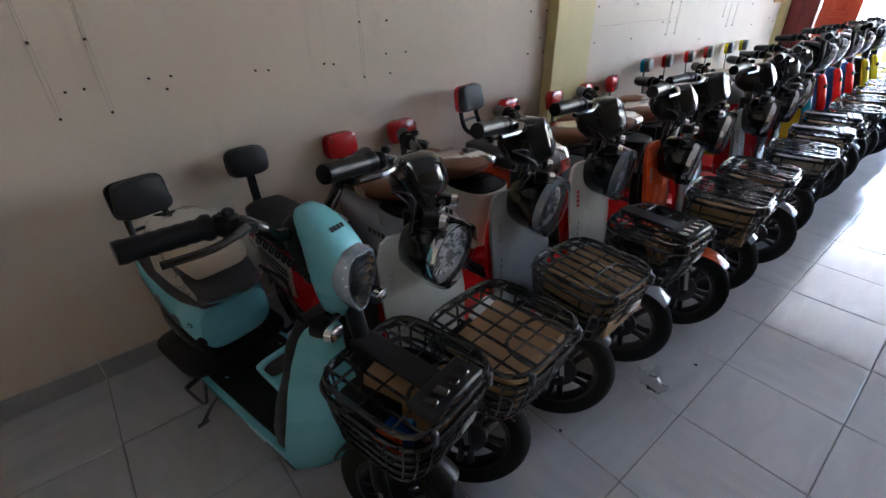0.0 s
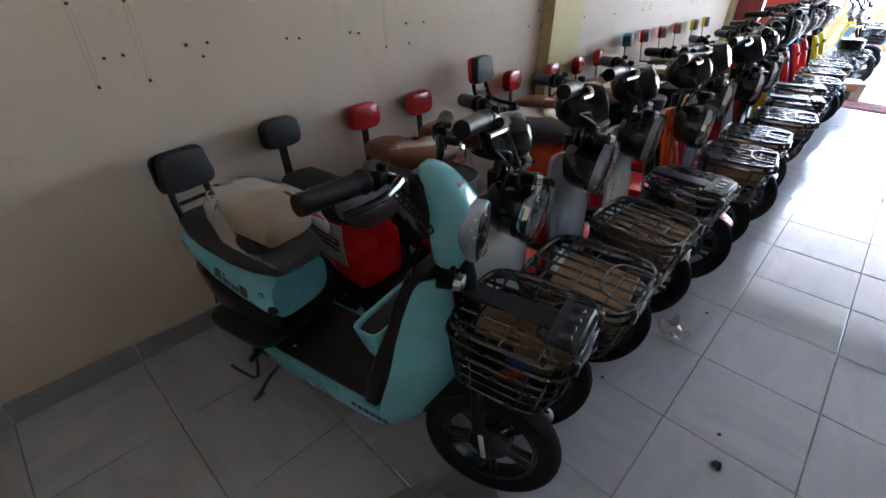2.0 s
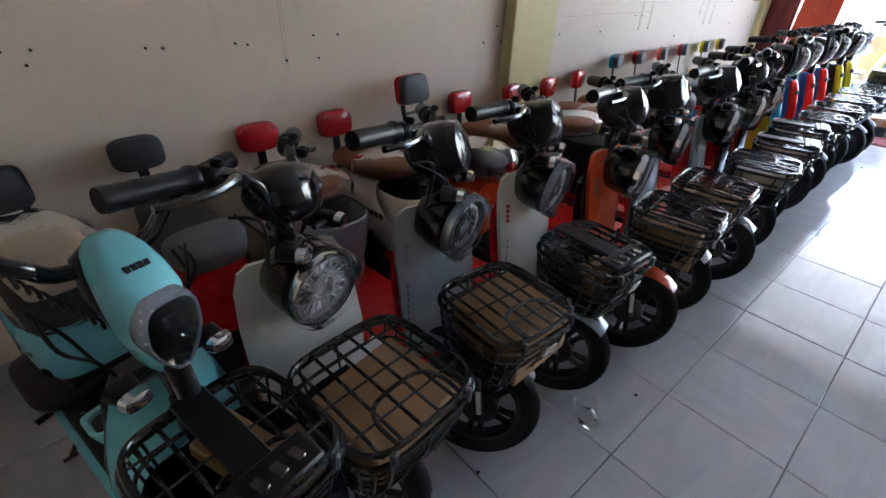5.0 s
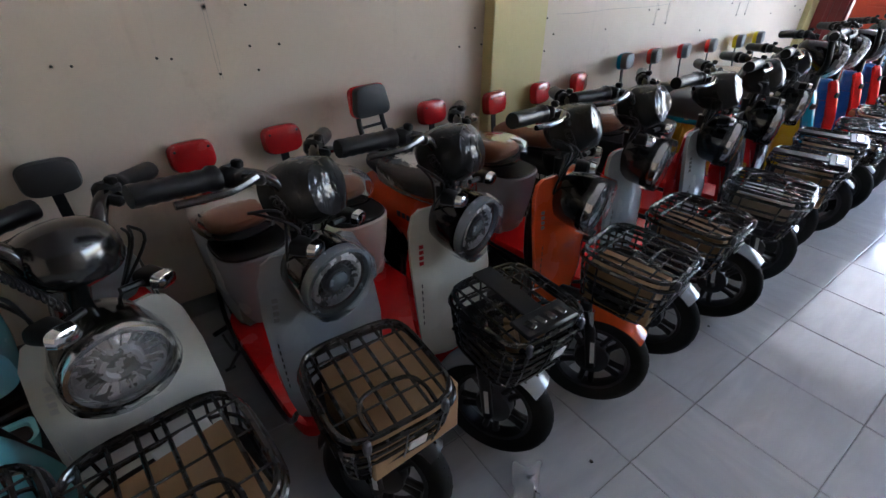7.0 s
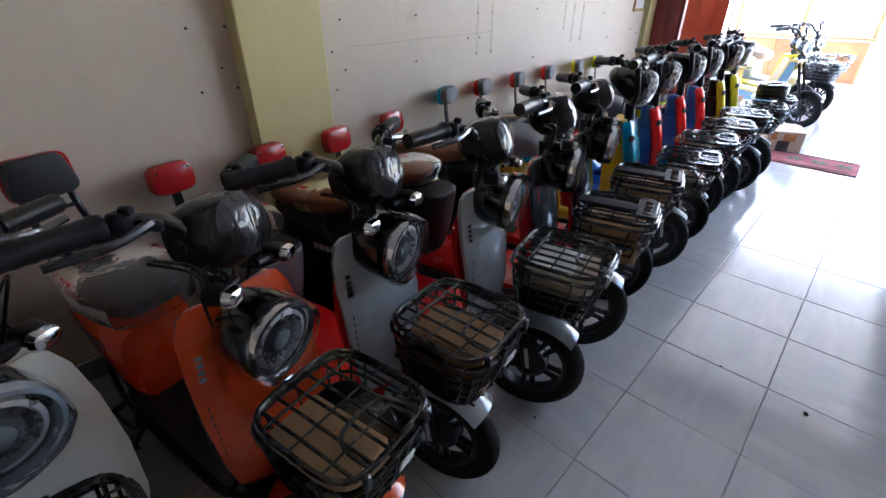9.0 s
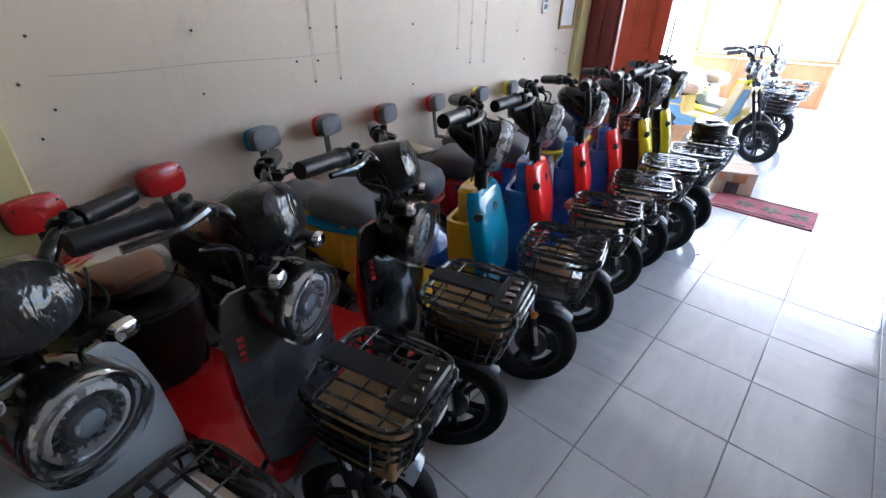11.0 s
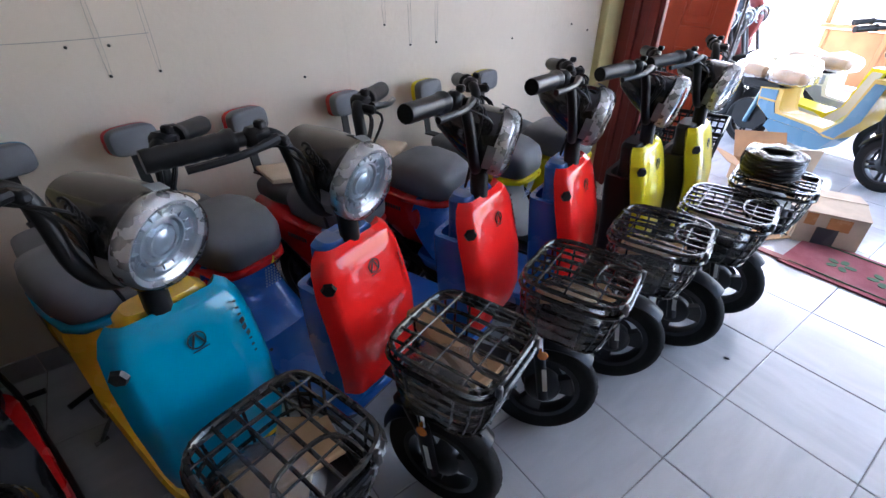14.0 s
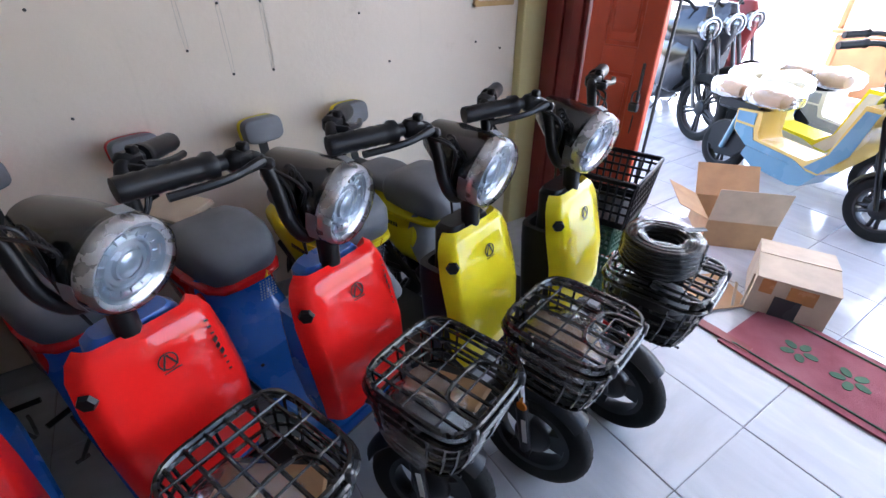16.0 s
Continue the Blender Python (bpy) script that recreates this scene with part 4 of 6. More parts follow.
def faceted_shield(rows):
    """A flat face with chamfered flanks; rows as in shield_fn."""
    def fn(u, v):
        t = v * (len(rows) - 1)
        i = min(int(t), len(rows) - 2)
        f = t - i
        z, y, h, c = (rows[i][k] * (1 - f) + rows[i + 1][k] * f for k in range(4))
        x = FACETS[min(int(round(u * 13)), 13)]
        e = max(0.0, abs(x) - 0.76) / 0.24
        return (h * x, y + 0.006 * x * x + c * e ** 2.0, z)
    return fn


def scooter_b(m, shield, inner, floor_c, body, back_colour, label, riser=None, seed=1, pad_z=0.829, pad_y=1.29, bars=13.0):
    """Small delivery scooter: tall handlebar, lamp on the stem, glossy leg shield."""
    root = thing("electric_scooter", label, "scooter", "scooters in the row", m)
    undercarriage(root)
    steer = new("front_fork")
    steer.parent = root
    steer.matrix_basis = turned(bars)
    fork(steer, BLACK, 0.41, False, 0.006, 0.175)
    sh = shared(("shieldB",), "front_shield", lambda: sheet(faceted_shield(SHIELD_B), 13, 28, 0.026), shield, root)
    shared(("mark",  "B"), "mark", lambda: join(*[at(rbox(0.0038, 0.0016, 0.03, 0.0005), 0.008 + 0.0068 * s, 0.2085, 0.737, -12, -24 * s, 0) for s in (-1, 1)], at(rbox(0.032, 0.0016, 0.0022, 0.0005), 0.009, 0.2035, 0.717, -13, 0, 0),
           at(tube([(0.0165 * math.cos(a * 0.4), 0, 0.0165 * math.sin(a * 0.4)) for a in range(17)], 0.0015, 5), 0.008, 0.2085, 0.737, -12, 0, 0)), INK, sh, "small dark emblem")
    shared(("key", "B"), "key_hole", lambda: at(at(lathe([(0.0, 0.006), (0.015, 0.005), (0.018, -0.004)], 6), 0, 0, 0, 90, 0, 0), -0.121, 0.222, 0.738, 0, 0, -42), BLACK, sh)
    for k in range(9):
        part("lettering", at(rbox(0.014, 0.0014, 0.004 if k not in (3, 4, 5) else 0.010, 0.0004), 0.097 + 0.003 * (k > 4), 0.2185 - 0.0035 * k, 0.768 - 0.0145 * k, -13, 0 if 2 < k < 6 else 28, 38), INK, sh)
    shared(("innerB",), "inner_panel", lambda: level_loft([(0.31, 0, 0.29, 0.19, 0.10), (0.42, 0, 0.275, 0.24, 0.12), (0.55, 0, 0.28, 0.262, 0.12), (0.66, 0, 0.295, 0.25, 0.115), (0.70, 0, 0.30, 0.24, 0.11), (0.70, 0, 0.30, 0.205, 0.08), (0.62, 0, 0.3, 0.19, 0.07)], 28, 5), inner, root)
    shared(("upperB",), "stem_cover", lambda: level_loft([(0.64, 0, 0.285, 0.2, 0.07), (0.74, 0, 0.288, 0.18, 0.07), (0.795, 0, 0.296, 0.16, 0.07), (0.808, 0, 0.296, 0.13, 0.06)], 28, 4), inner, root)
    shared(("floorB",), "footboard", lambda: level_loft([(0.24, 0, 0.53, 0.2, 0.54), (0.26, 0, 0.53, 0.25, 0.58), (0.30, 0, 0.53, 0.27, 0.60), (0.312, 0, 0.53, 0.255, 0.59)], 28, 7), floor_c, root)
    shared(("boltsB",), "floor_plug", lambda: join(*[at(lathe([(0.006, 0), (0.006, 0.002), (0, 0.003)], 10), s * 0.085, 0.60, 0.312) for s in (-1, 1)]), BLACK, root)
    shared(("riseB",), "seat_riser", lambda: sheet(lambda u, v: ((u - 0.5) * (0.262 - 0.02 * v), 0.63 + 0.165 * math.sin(min(1.0, v * 1.15) * math.pi / 2) ** 0.9 - 0.055 * v * v + 0.07 * abs(2 * u - 1) ** 5, 0.305 + 0.255 * v), 14, 14, 0.014), riser or floor_c, root)
    shared(("dotsB",), "grip_dot", lambda: join(*[at(lathe([(0.0032, 0), (0.0032, 0.002), (0, 0.0026)], 6), 0.03 + 0.0105 * i, 0.735 - 0.003 * j, 0.43 + 0.0125 * j, 84, 0, 0) for i in range(6) for j in range(7)]), DOTGREY, root)
    shared(("bodyB",), "side_body", lambda: long_loft([(0.79, 0.43, 0.2, 0.2), (0.81, 0.44, 0.25, 0.24), (0.88, 0.445, 0.268, 0.24), (0.98, 0.475, 0.265, 0.19), (1.1, 0.505, 0.24, 0.13), (1.22, 0.52, 0.18, 0.08), (1.26, 0.525, 0.1, 0.04)]), body, root)
    lettering(root, 0.0, 0.0, 0.0, 0.1, 0.018, YELLOW if body is BLACK else INK, pose(-0.132, 0.88, 0.50, 0, 0, 0), seed, 7)
    st = shared(("seatB",), "seat", lambda: long_loft([(0.685, 0.60, 0.12, 0.03), (0.695, 0.605, 0.175, 0.085), (0.72, 0.615, 0.225, 0.125), (0.78, 0.625, 0.258, 0.145), (0.87, 0.63, 0.268, 0.148), (0.95, 0.625, 0.25, 0.13), (0.99, 0.61, 0.2, 0.08), (1.0, 0.6, 0.15, 0.05)], 32, 3.8), LEATHERGREY, root, "grey padded rider seat")
    shared(("pillionB",), "pillion_seat", lambda: long_loft([(0.985, 0.60, 0.14, 0.04), (1.0, 0.61, 0.18, 0.08), (1.08, 0.615, 0.2, 0.085), (1.17, 0.615, 0.18, 0.08), (1.215, 0.61, 0.1, 0.04)], 24, 3.4), LEATHERGREY, root, "grey padded pillion seat")
    shared(("seatrimB",), "seat_trim", lambda: long_loft([(0.68, 0.552, 0.12, 0.02), (0.695, 0.55, 0.19, 0.032), (0.74, 0.548, 0.245, 0.036), (0.88, 0.545, 0.272, 0.038), (1.0, 0.548, 0.26, 0.03)], 28), body if body is not YELLOW else TEAL, st)
    part("warning_label", at(join(tube([(-0.011, 0, 0), (0.011, 0, 0), (0.0, 0, 0.018)], 0.003, 5, closed=True), at(rbox(0.013, 0.002, 0.010, 0.0005), 0, 0, 0.006)), 0.045, 0.681, 0.545, 0, 0, 12), YELLOW, st, "yellow warning triangle")
    rear_rack(root, pad_z, pad_y, back_colour, "grey", 0.155, 0.095)
    # tall bar with the lamp on its stem
    bar = shared(("barB",), "handlebar", lambda: join(bar_shape(0.33, [(0.0, 0.275, 0.885), (0.06, 0.275, 0.89), (0.098, 0.28, 0.94), (0.106, 0.295, 1.015), (0.118, 0.31, 1.058), (0.16, 0.33, 1.066), (0.315, 0.386, 1.059)]), tube([(0, 0.262, 0.80), (0, 0.27, 0.91)], 0.022, 12)), BLACK, steer, "tall black handlebar")
    for s in (-1, 1):
        shared(("gripB", s), "grip", lambda: grip_shape(s, (0.188, 0.34, 1.065), (0.323, 0.389, 1.059)), BLACK, bar, "ribbed black rubber grip")
        shared(("leverB", s), "brake_lever", lambda: lever_shape(s, (0.29, 0.332, 1.046), (0.21, 0.294, 1.055), (0.138, 0.285, 1.066)), BLACK, bar)
        shared(("clusterB", s), "switch_housing", lambda: cluster_shape(s, (0.15, 0.325, 1.066)), BLACK, bar)
    lamp = shared(("bowlB",), "headlamp", lambda: at(long_loft([(0.135, 0.03, 0.04, 0.03), (0.12, 0.03, 0.09, 0.07), (0.06, 0.016, 0.138, 0.12), (0.0, 0.004, 0.160, 0.152), (-0.03, 0.0, 0.166, 0.16), (-0.045, 0.0, 0.16, 0.154)], 32, 2.3), 0, 0.265, 0.957, 11, 0, 0), BLACKGLOSS, steer, "round headlamp in a long black nacelle")
    mm = pose(0, 0.219, 0.948, 90 + 13, 0, 0)
    r = 0.078
    shared(("ringB",), "ring", lambda: moved(lathe([(r * 1.03, -0.018), (r * 1.09, -0.008), (r * 1.08, 0.010), (r * 1.0, 0.018), (r * 0.88, 0.012), (r * 0.86, 0.0), (r * 1.03, -0.018)], 44), mm), SILVER, lamp, "bright silvered ring")
    shared(("reflB",), "reflector", lambda: moved(join(lathe([(r * 0.88, 0.005), (r * 0.80, 0.0), (r * 0.64, -0.006), (r * 0.60, -0.002), (r * 0.55, -0.002), (r * 0.50, -0.007), (r * 0.40, -0.006), (r * 0.36, 0.0), (r * 0.31, 0.0)], 36, False), *[moved(rbox(0.014, 0.003, 0.005, 0.001), pose(0, 0, 0, 0, 0, 22.5 * k) @ pose(r * 0.7, 0, -0.004)) for k in range(16)]), mm @ pose(0, 0, 0.008)), LAMPSILVER, lamp, "silvered reflector")
    shared(("eyeB",), "projector", lambda: moved(lathe([(r * 0.37, -0.004), (r * 0.27, 0.002), (r * 0.12, 0.005), (0.0, 0.006)], 24), mm @ pose(0, 0, 0.008)), LAMPSILVER, lamp, "bright glass projector")
    shared(("lensB",), "lens", lambda: moved(lathe([(r * 0.86, 0.006), (r * 0.7, 0.016), (r * 0.4, 0.022), (0.0, 0.024)], 32), mm), LENS, lamp, "clear lamp lens")
    part("film", moved(crumple(lathe([(r * 1.09, -0.02), (r * 1.11, -0.012), (r * 1.105, 0.012), (r * 1.02, 0.026), (r * 0.86, 0.034), (r * 0.66, 0.037), (r * 0.44, 0.038), (r * 0.2, 0.038), (0.0, 0.038)], 44), 0.0016, 34, seed * 1.3), mm), LAMPFILM, lamp, "creased clear packing film")
    for a in (-172, -150, -20, 80):
        part("tape", moved(at(rbox(0.022, 0.034, 0.0015, 0.0), r * 1.13, 0, -0.018, 0, 84, 0), mm @ pose(0, 0, 0, 0, 0, a)), GREYFELT, lamp, "strip of silver-grey tape")
    cables(steer, 1.05, 0.22, seed)
    coiled(steer, (-0.09, 0.27, 1.04), (-0.06, 0.23, 0.95))
    basket(root, False, False, 0.25, 0.26, 0.66, -0.047, 0.13)
    shared(("ampB",), "side_reflector", lambda: join(*[at(lathe([(0.0, 0.004), (0.014, 0.003), (0.016, 0)], 12), s * 0.076, 0.03, 0.35, 0, 90 * s, 0) for s in (-1, 1)]), AMBER, steer, "amber side reflector")
    return root


def scooter_fairing(m, label, bars):
    """The pale cyan scooter: a fairing round the lamp, deep floor, split body."""
    root = thing("electric_scooter", label, "scooter", "scooters in the row", m)
    undercarriage(root)
    steer = new("front_fork")
    steer.parent = root
    steer.matrix_basis = turned(bars)
    fork(steer, BLACK, hub=0.055, r=0.2)
    rows = [(0.185, 0.30, 0.10, 0.05), (0.205, 0.262, 0.135, 0.08), (0.26, 0.225, 0.15, 0.115), (0.36, 0.185, 0.152, 0.13), (0.46, 0.165, 0.142, 0.125), (0.55, 0.165, 0.126, 0.115), (0.63, 0.178, 0.106, 0.09), (0.70, 0.195, 0.082, 0.06), (0.725, 0.205, 0.062, 0.04)]
    sh = part("front_shield", sheet(shield_fn(rows), 20, 28, 0.014), CYAN, root)
    part("inner_panel", level_loft([(0.25, 0, 0.385, 0.27, 0.06), (0.36, 0, 0.362, 0.285, 0.055), (0.48, 0, 0.327, 0.262, 0.055), (0.58, 0, 0.295, 0.22, 0.055), (0.66, 0, 0.282, 0.19, 0.055), (0.73, 0, 0.262, 0.125, 0.05), (0.735, 0, 0.262, 0.10, 0.04)], 32, 6), BLACK, root)
    part("glove_box", loft([[(a, 0.365 + dy + b, z) for a, b in squircle(w, d, 32, 6)] for z, dy, w, d in ((0.37, 0.0, 0.12, 0.03), (0.45, 0.012, 0.2, 0.06), (0.535, 0.018, 0.252, 0.085), (0.548, 0.018, 0.256, 0.088), (0.545, 0.018, 0.236, 0.07), (0.50, 0.012, 0.21, 0.05))]), CYAN, root)
    part("pocket", level_loft([(0.48, 0, 0.38, 0.2, 0.04), (0.535, 0, 0.383, 0.23, 0.06), (0.541, 0, 0.383, 0.225, 0.056)], 32, 6), BLACK, root, "black open pocket")
    part("footboard", level_loft([(0.185, 0, 0.57, 0.2, 0.46), (0.205, 0, 0.58, 0.27, 0.54), (0.265, 0, 0.595, 0.298, 0.57), (0.285, 0, 0.595, 0.30, 0.57)], 32, 8), CYAN, root)
    part("foot_plate", level_loft([(0.292, 0, 0.92, 0.30, 0.26), (0.304, 0, 0.92, 0.36, 0.32), (0.318, 0, 0.92, 0.365, 0.325), (0.324, 0, 0.92, 0.35, 0.31)], 32, 5), BLACK, root, "black passenger foot plate")
    part("floor_mat", level_loft([(0.28, 0, 0.61, 0.26, 0.52), (0.292, 0, 0.61, 0.265, 0.53), (0.297, 0, 0.61, 0.255, 0.52)], 32, 8), BLACK, root, "black rubber floor mat")
    part("screw", join(*[at(lathe([(0.006, 0), (0.006, 0.003), (0, 0.004)], 12), s * 0.1, 0.72, 0.297) for s in (-1, 1)]), CHROME, root)
    lettering(root, 0, 0, 0, 0.14, 0.014, INK, pose(-0.1505, 0.3, 0.262, 0, 0, 0), 3, 6)
    part("seat_box", long_loft([(0.745, 0.45, 0.17, 0.10), (0.758, 0.462, 0.225, 0.16), (0.80, 0.472, 0.255, 0.175), (0.9, 0.487, 0.27, 0.152), (1.02, 0.50, 0.26, 0.13), (1.14, 0.525, 0.235, 0.085), (1.22, 0.535, 0.2, 0.06), (1.235, 0.537, 0.17, 0.04)], 32), CYAN, root, "pale cyan body panel with dark lettering")
    for k in range(4):
        part("lettering", at(rbox(0.0018, 0.034, 0.036, 0.0005), -0.1345 + 0.0012 * k, 0.865 + 0.04 * k, 0.483 + 0.0075 * k, 9, 4, 0), INK, root)
    part("charge_port", join(at(lathe([(0.0, 0.006), (0.014, 0.005), (0.018, 0)], 8), -0.118, 0.762, 0.44, 0, -90, 30), at(lathe([(0.006, 0.002), (0.009, 0.002), (0.009, 0)], 12), -0.126, 0.79, 0.495, 0, -90, 20)), BLACK, root)
    part("rear_cover", long_loft([(0.8, 0.30, 0.18, 0.1), (0.95, 0.32, 0.22, 0.14), (1.1, 0.36, 0.22, 0.14), (1.22, 0.40, 0.16, 0.1), (1.27, 0.41, 0.1, 0.05)], 24), BLACK, root)
    st = part("seat", long_loft([(0.72, 0.575, 0.12, 0.03), (0.74, 0.58, 0.2, 0.06), (0.82, 0.585, 0.245, 0.085), (0.92, 0.58, 0.25, 0.08), (1.05, 0.58, 0.235, 0.065), (1.15, 0.59, 0.21, 0.07), (1.24, 0.595, 0.15, 0.045)], 30), LEATHERBLACK, root, "black vinyl seat")
    part("pad_cover", crumple(long_loft([(0.745, 0.675, 0.11, 0.05), (0.76, 0.68, 0.17, 0.08), (0.82, 0.69, 0.19, 0.10), (0.90, 0.70, 0.19, 0.11), (0.955, 0.695, 0.17, 0.1), (0.97, 0.69, 0.1, 0.05)], 30), 0.007, 16, 2.0), CARDPALE, st, "beige cardboard seat guard")
    part("film", wrapped(long_loft([(0.69, 0.625, 0.13, 0.05), (0.71, 0.635, 0.2, 0.09), (0.76, 0.66, 0.215, 0.135), (0.82, 0.68, 0.23, 0.15), (0.90, 0.69, 0.225, 0.155), (0.97, 0.69, 0.2, 0.14), (1.01, 0.70, 0.16, 0.12), (1.03, 0.715, 0.07, 0.07)], 40), 0.017, 5.5), SEATFILM, st, "creased clear packing film")
    rear_rack(root, 0.755, 1.25, BLACK, "tubes")
    shrink = Matrix.Translation((0, 0.21, 0.885)) @ Matrix.Diagonal((0.72, 0.85, 0.85, 1)) @ Matrix.Translation((0, -0.21, -0.865))
    hood = part("cowl", moved(level_loft([(0.705, 0, 0.205, 0.045, 0.05), (0.72, 0, 0.202, 0.075, 0.085), (0.76, 0, 0.196, 0.106, 0.105), (0.81, 0, 0.195, 0.13, 0.12), (0.87, 0, 0.197, 0.144, 0.128), (0.895, 0, 0.198, 0.147, 0.13), (0.905, 0, 0.20, 0.146, 0.128), (0.94, 0, 0.222, 0.136, 0.11), (0.97, 0, 0.243, 0.112, 0.088), (0.988, 0, 0.257, 0.082, 0.06), (0.996, 0, 0.262, 0.05, 0.03)], 36, 3.0), shrink), CYAN, steer, "pale cyan lamp cowl")
    for k in range(4):
        part("lettering", moved(at(rbox(0.0105, 0.0016, 0.012, 0.0004), -0.021 + 0.014 * k, 0.1795, 0.955, -42, 0, 0), shrink), INK, hood)
    kite = []
    for k in range(32):
        t = 2 * math.pi * k / 32
        c, q = math.cos(t), math.sin(t)
        x, z = 0.068 * math.copysign(abs(c) ** 0.5, c), 0.09 * math.copysign(abs(q) ** 0.7, q)
        kite.append((x * (1.0 if z > 0.0 else 1.0 - 0.6 * (-z / 0.09) ** 1.3), z))
    tilt = shrink @ pose(0, 0.122, 0.825, 3, 0, 0)
    lampb = part("headlamp", moved(loft([[(a * f, dy, c * f) for a, c in kite] for f, dy in ((0.97, 0.04), (0.97, -0.002), (0.93, -0.007), (0.86, -0.006), (0.83, 0.004))], False), tilt), LAMPSILVER, hood, "kite-shaped headlamp in a silvered surround")
    part("reflector", moved(join(loft([[(a * f, dy, c * f) for a, c in kite] for f, dy in ((0.86, -0.002), (0.5, 0.006), (0.15, 0.008))]), at(lathe([(0.022, 0.0), (0.02, 0.012), (0.0, 0.016)], 20), 0, 0, -0.025, 90, 0, 0), at(rbox(0.05, 0.006, 0.01, 0.003), 0, -0.004, 0.045)), tilt), BLACKGLOSS, lampb, "dark reflector")
    part("lens", moved(loft([[(a * f, dy, c * f) for a, c in kite] for f, dy in ((0.88, -0.006), (0.75, -0.013), (0.4, -0.018), (0.05, -0.019))]), tilt), LENS, lampb, "clear lamp lens")
    part("rear_hood", moved(level_loft([(0.80, 0, 0.25, 0.1, 0.06), (0.88, 0, 0.265, 0.14, 0.09), (0.95, 0, 0.28, 0.13, 0.08), (0.97, 0, 0.28, 0.08, 0.05)], 28, 3), shrink), BLACK, steer, "black dash hood")
    bar = part("handlebar", join(bar_shape(0.33, [(0.0, 0.27, 0.945), (0.07, 0.275, 0.95), (0.11, 0.275, 0.985), (0.16, 0.30, 1.008), (0.31, 0.344, 1.008)]), tube([(0, 0.12, 0.55), (0, 0.26, 0.95)], 0.02, 12)), BLACKGLOSS, steer, "black handlebar")
    for s in (-1, 1):
        part("grip", grip_shape(s, (0.18, 0.306, 1.008), (0.319, 0.347, 1.008)), BLACK, bar, "ribbed black rubber grip")
        part("brake_lever", lever_shape(s, (0.29, 0.285, 0.99), (0.22, 0.25, 0.998), (0.15, 0.25, 1.008)), BLACKGLOSS, bar)
        part("switch_housing", cluster_shape(s, (0.16, 0.295, 1.008)), BLACK, bar)
        signal(steer, 0.066, 0.175, 0.765, s)
    coiled(steer, (-0.12, 0.28, 0.97), (-0.05, 0.23, 0.86))
    cables(steer, 0.9, 0.2, 77)
    part("steering_boot", tube([(0, 0.13, 0.56), (0, 0.14, 0.6), (0, 0.15, 0.64), (0, 0.165, 0.70)], [0.034, 0.027, 0.033, 0.027], 14), BLACK, steer)
    basket(root, True, True, 0.265, 0.28, 0.696, 0.004)
    return root


# foot of each scooter on the floor and its turn: x, y, degrees
STANDS = [(0.396, 0.584, 12.1), (0.670, 0.607, 6.2), (1.077, 0.617, 4.9), (1.482, 0.621, 7.3), (1.902, 0.573, 9.3), (2.280, 0.597, 9.4), (2.717, 0.563, 12.2), (3.133, 0.588, 14.9),
          (3.533, 0.638, 15.3), (3.969, 0.628, 16.3), (4.367, 0.654, 19.2), (4.765, 0.659, 20.4), (5.140, 0.662, 18.6), (5.480, 0.625, 15.2), (5.839, 0.630, 15.1)]

# how far each handlebar and front wheel is turned, in degrees
BARS = (10, 36, 35, 21, 24, 6, 10, 19, 21, 23, 6, 24, 20, 7, -4)


def stand(k):
    x, y, turn = STANDS[k]
    return pose(x, y, 0, 0, 0, turn)


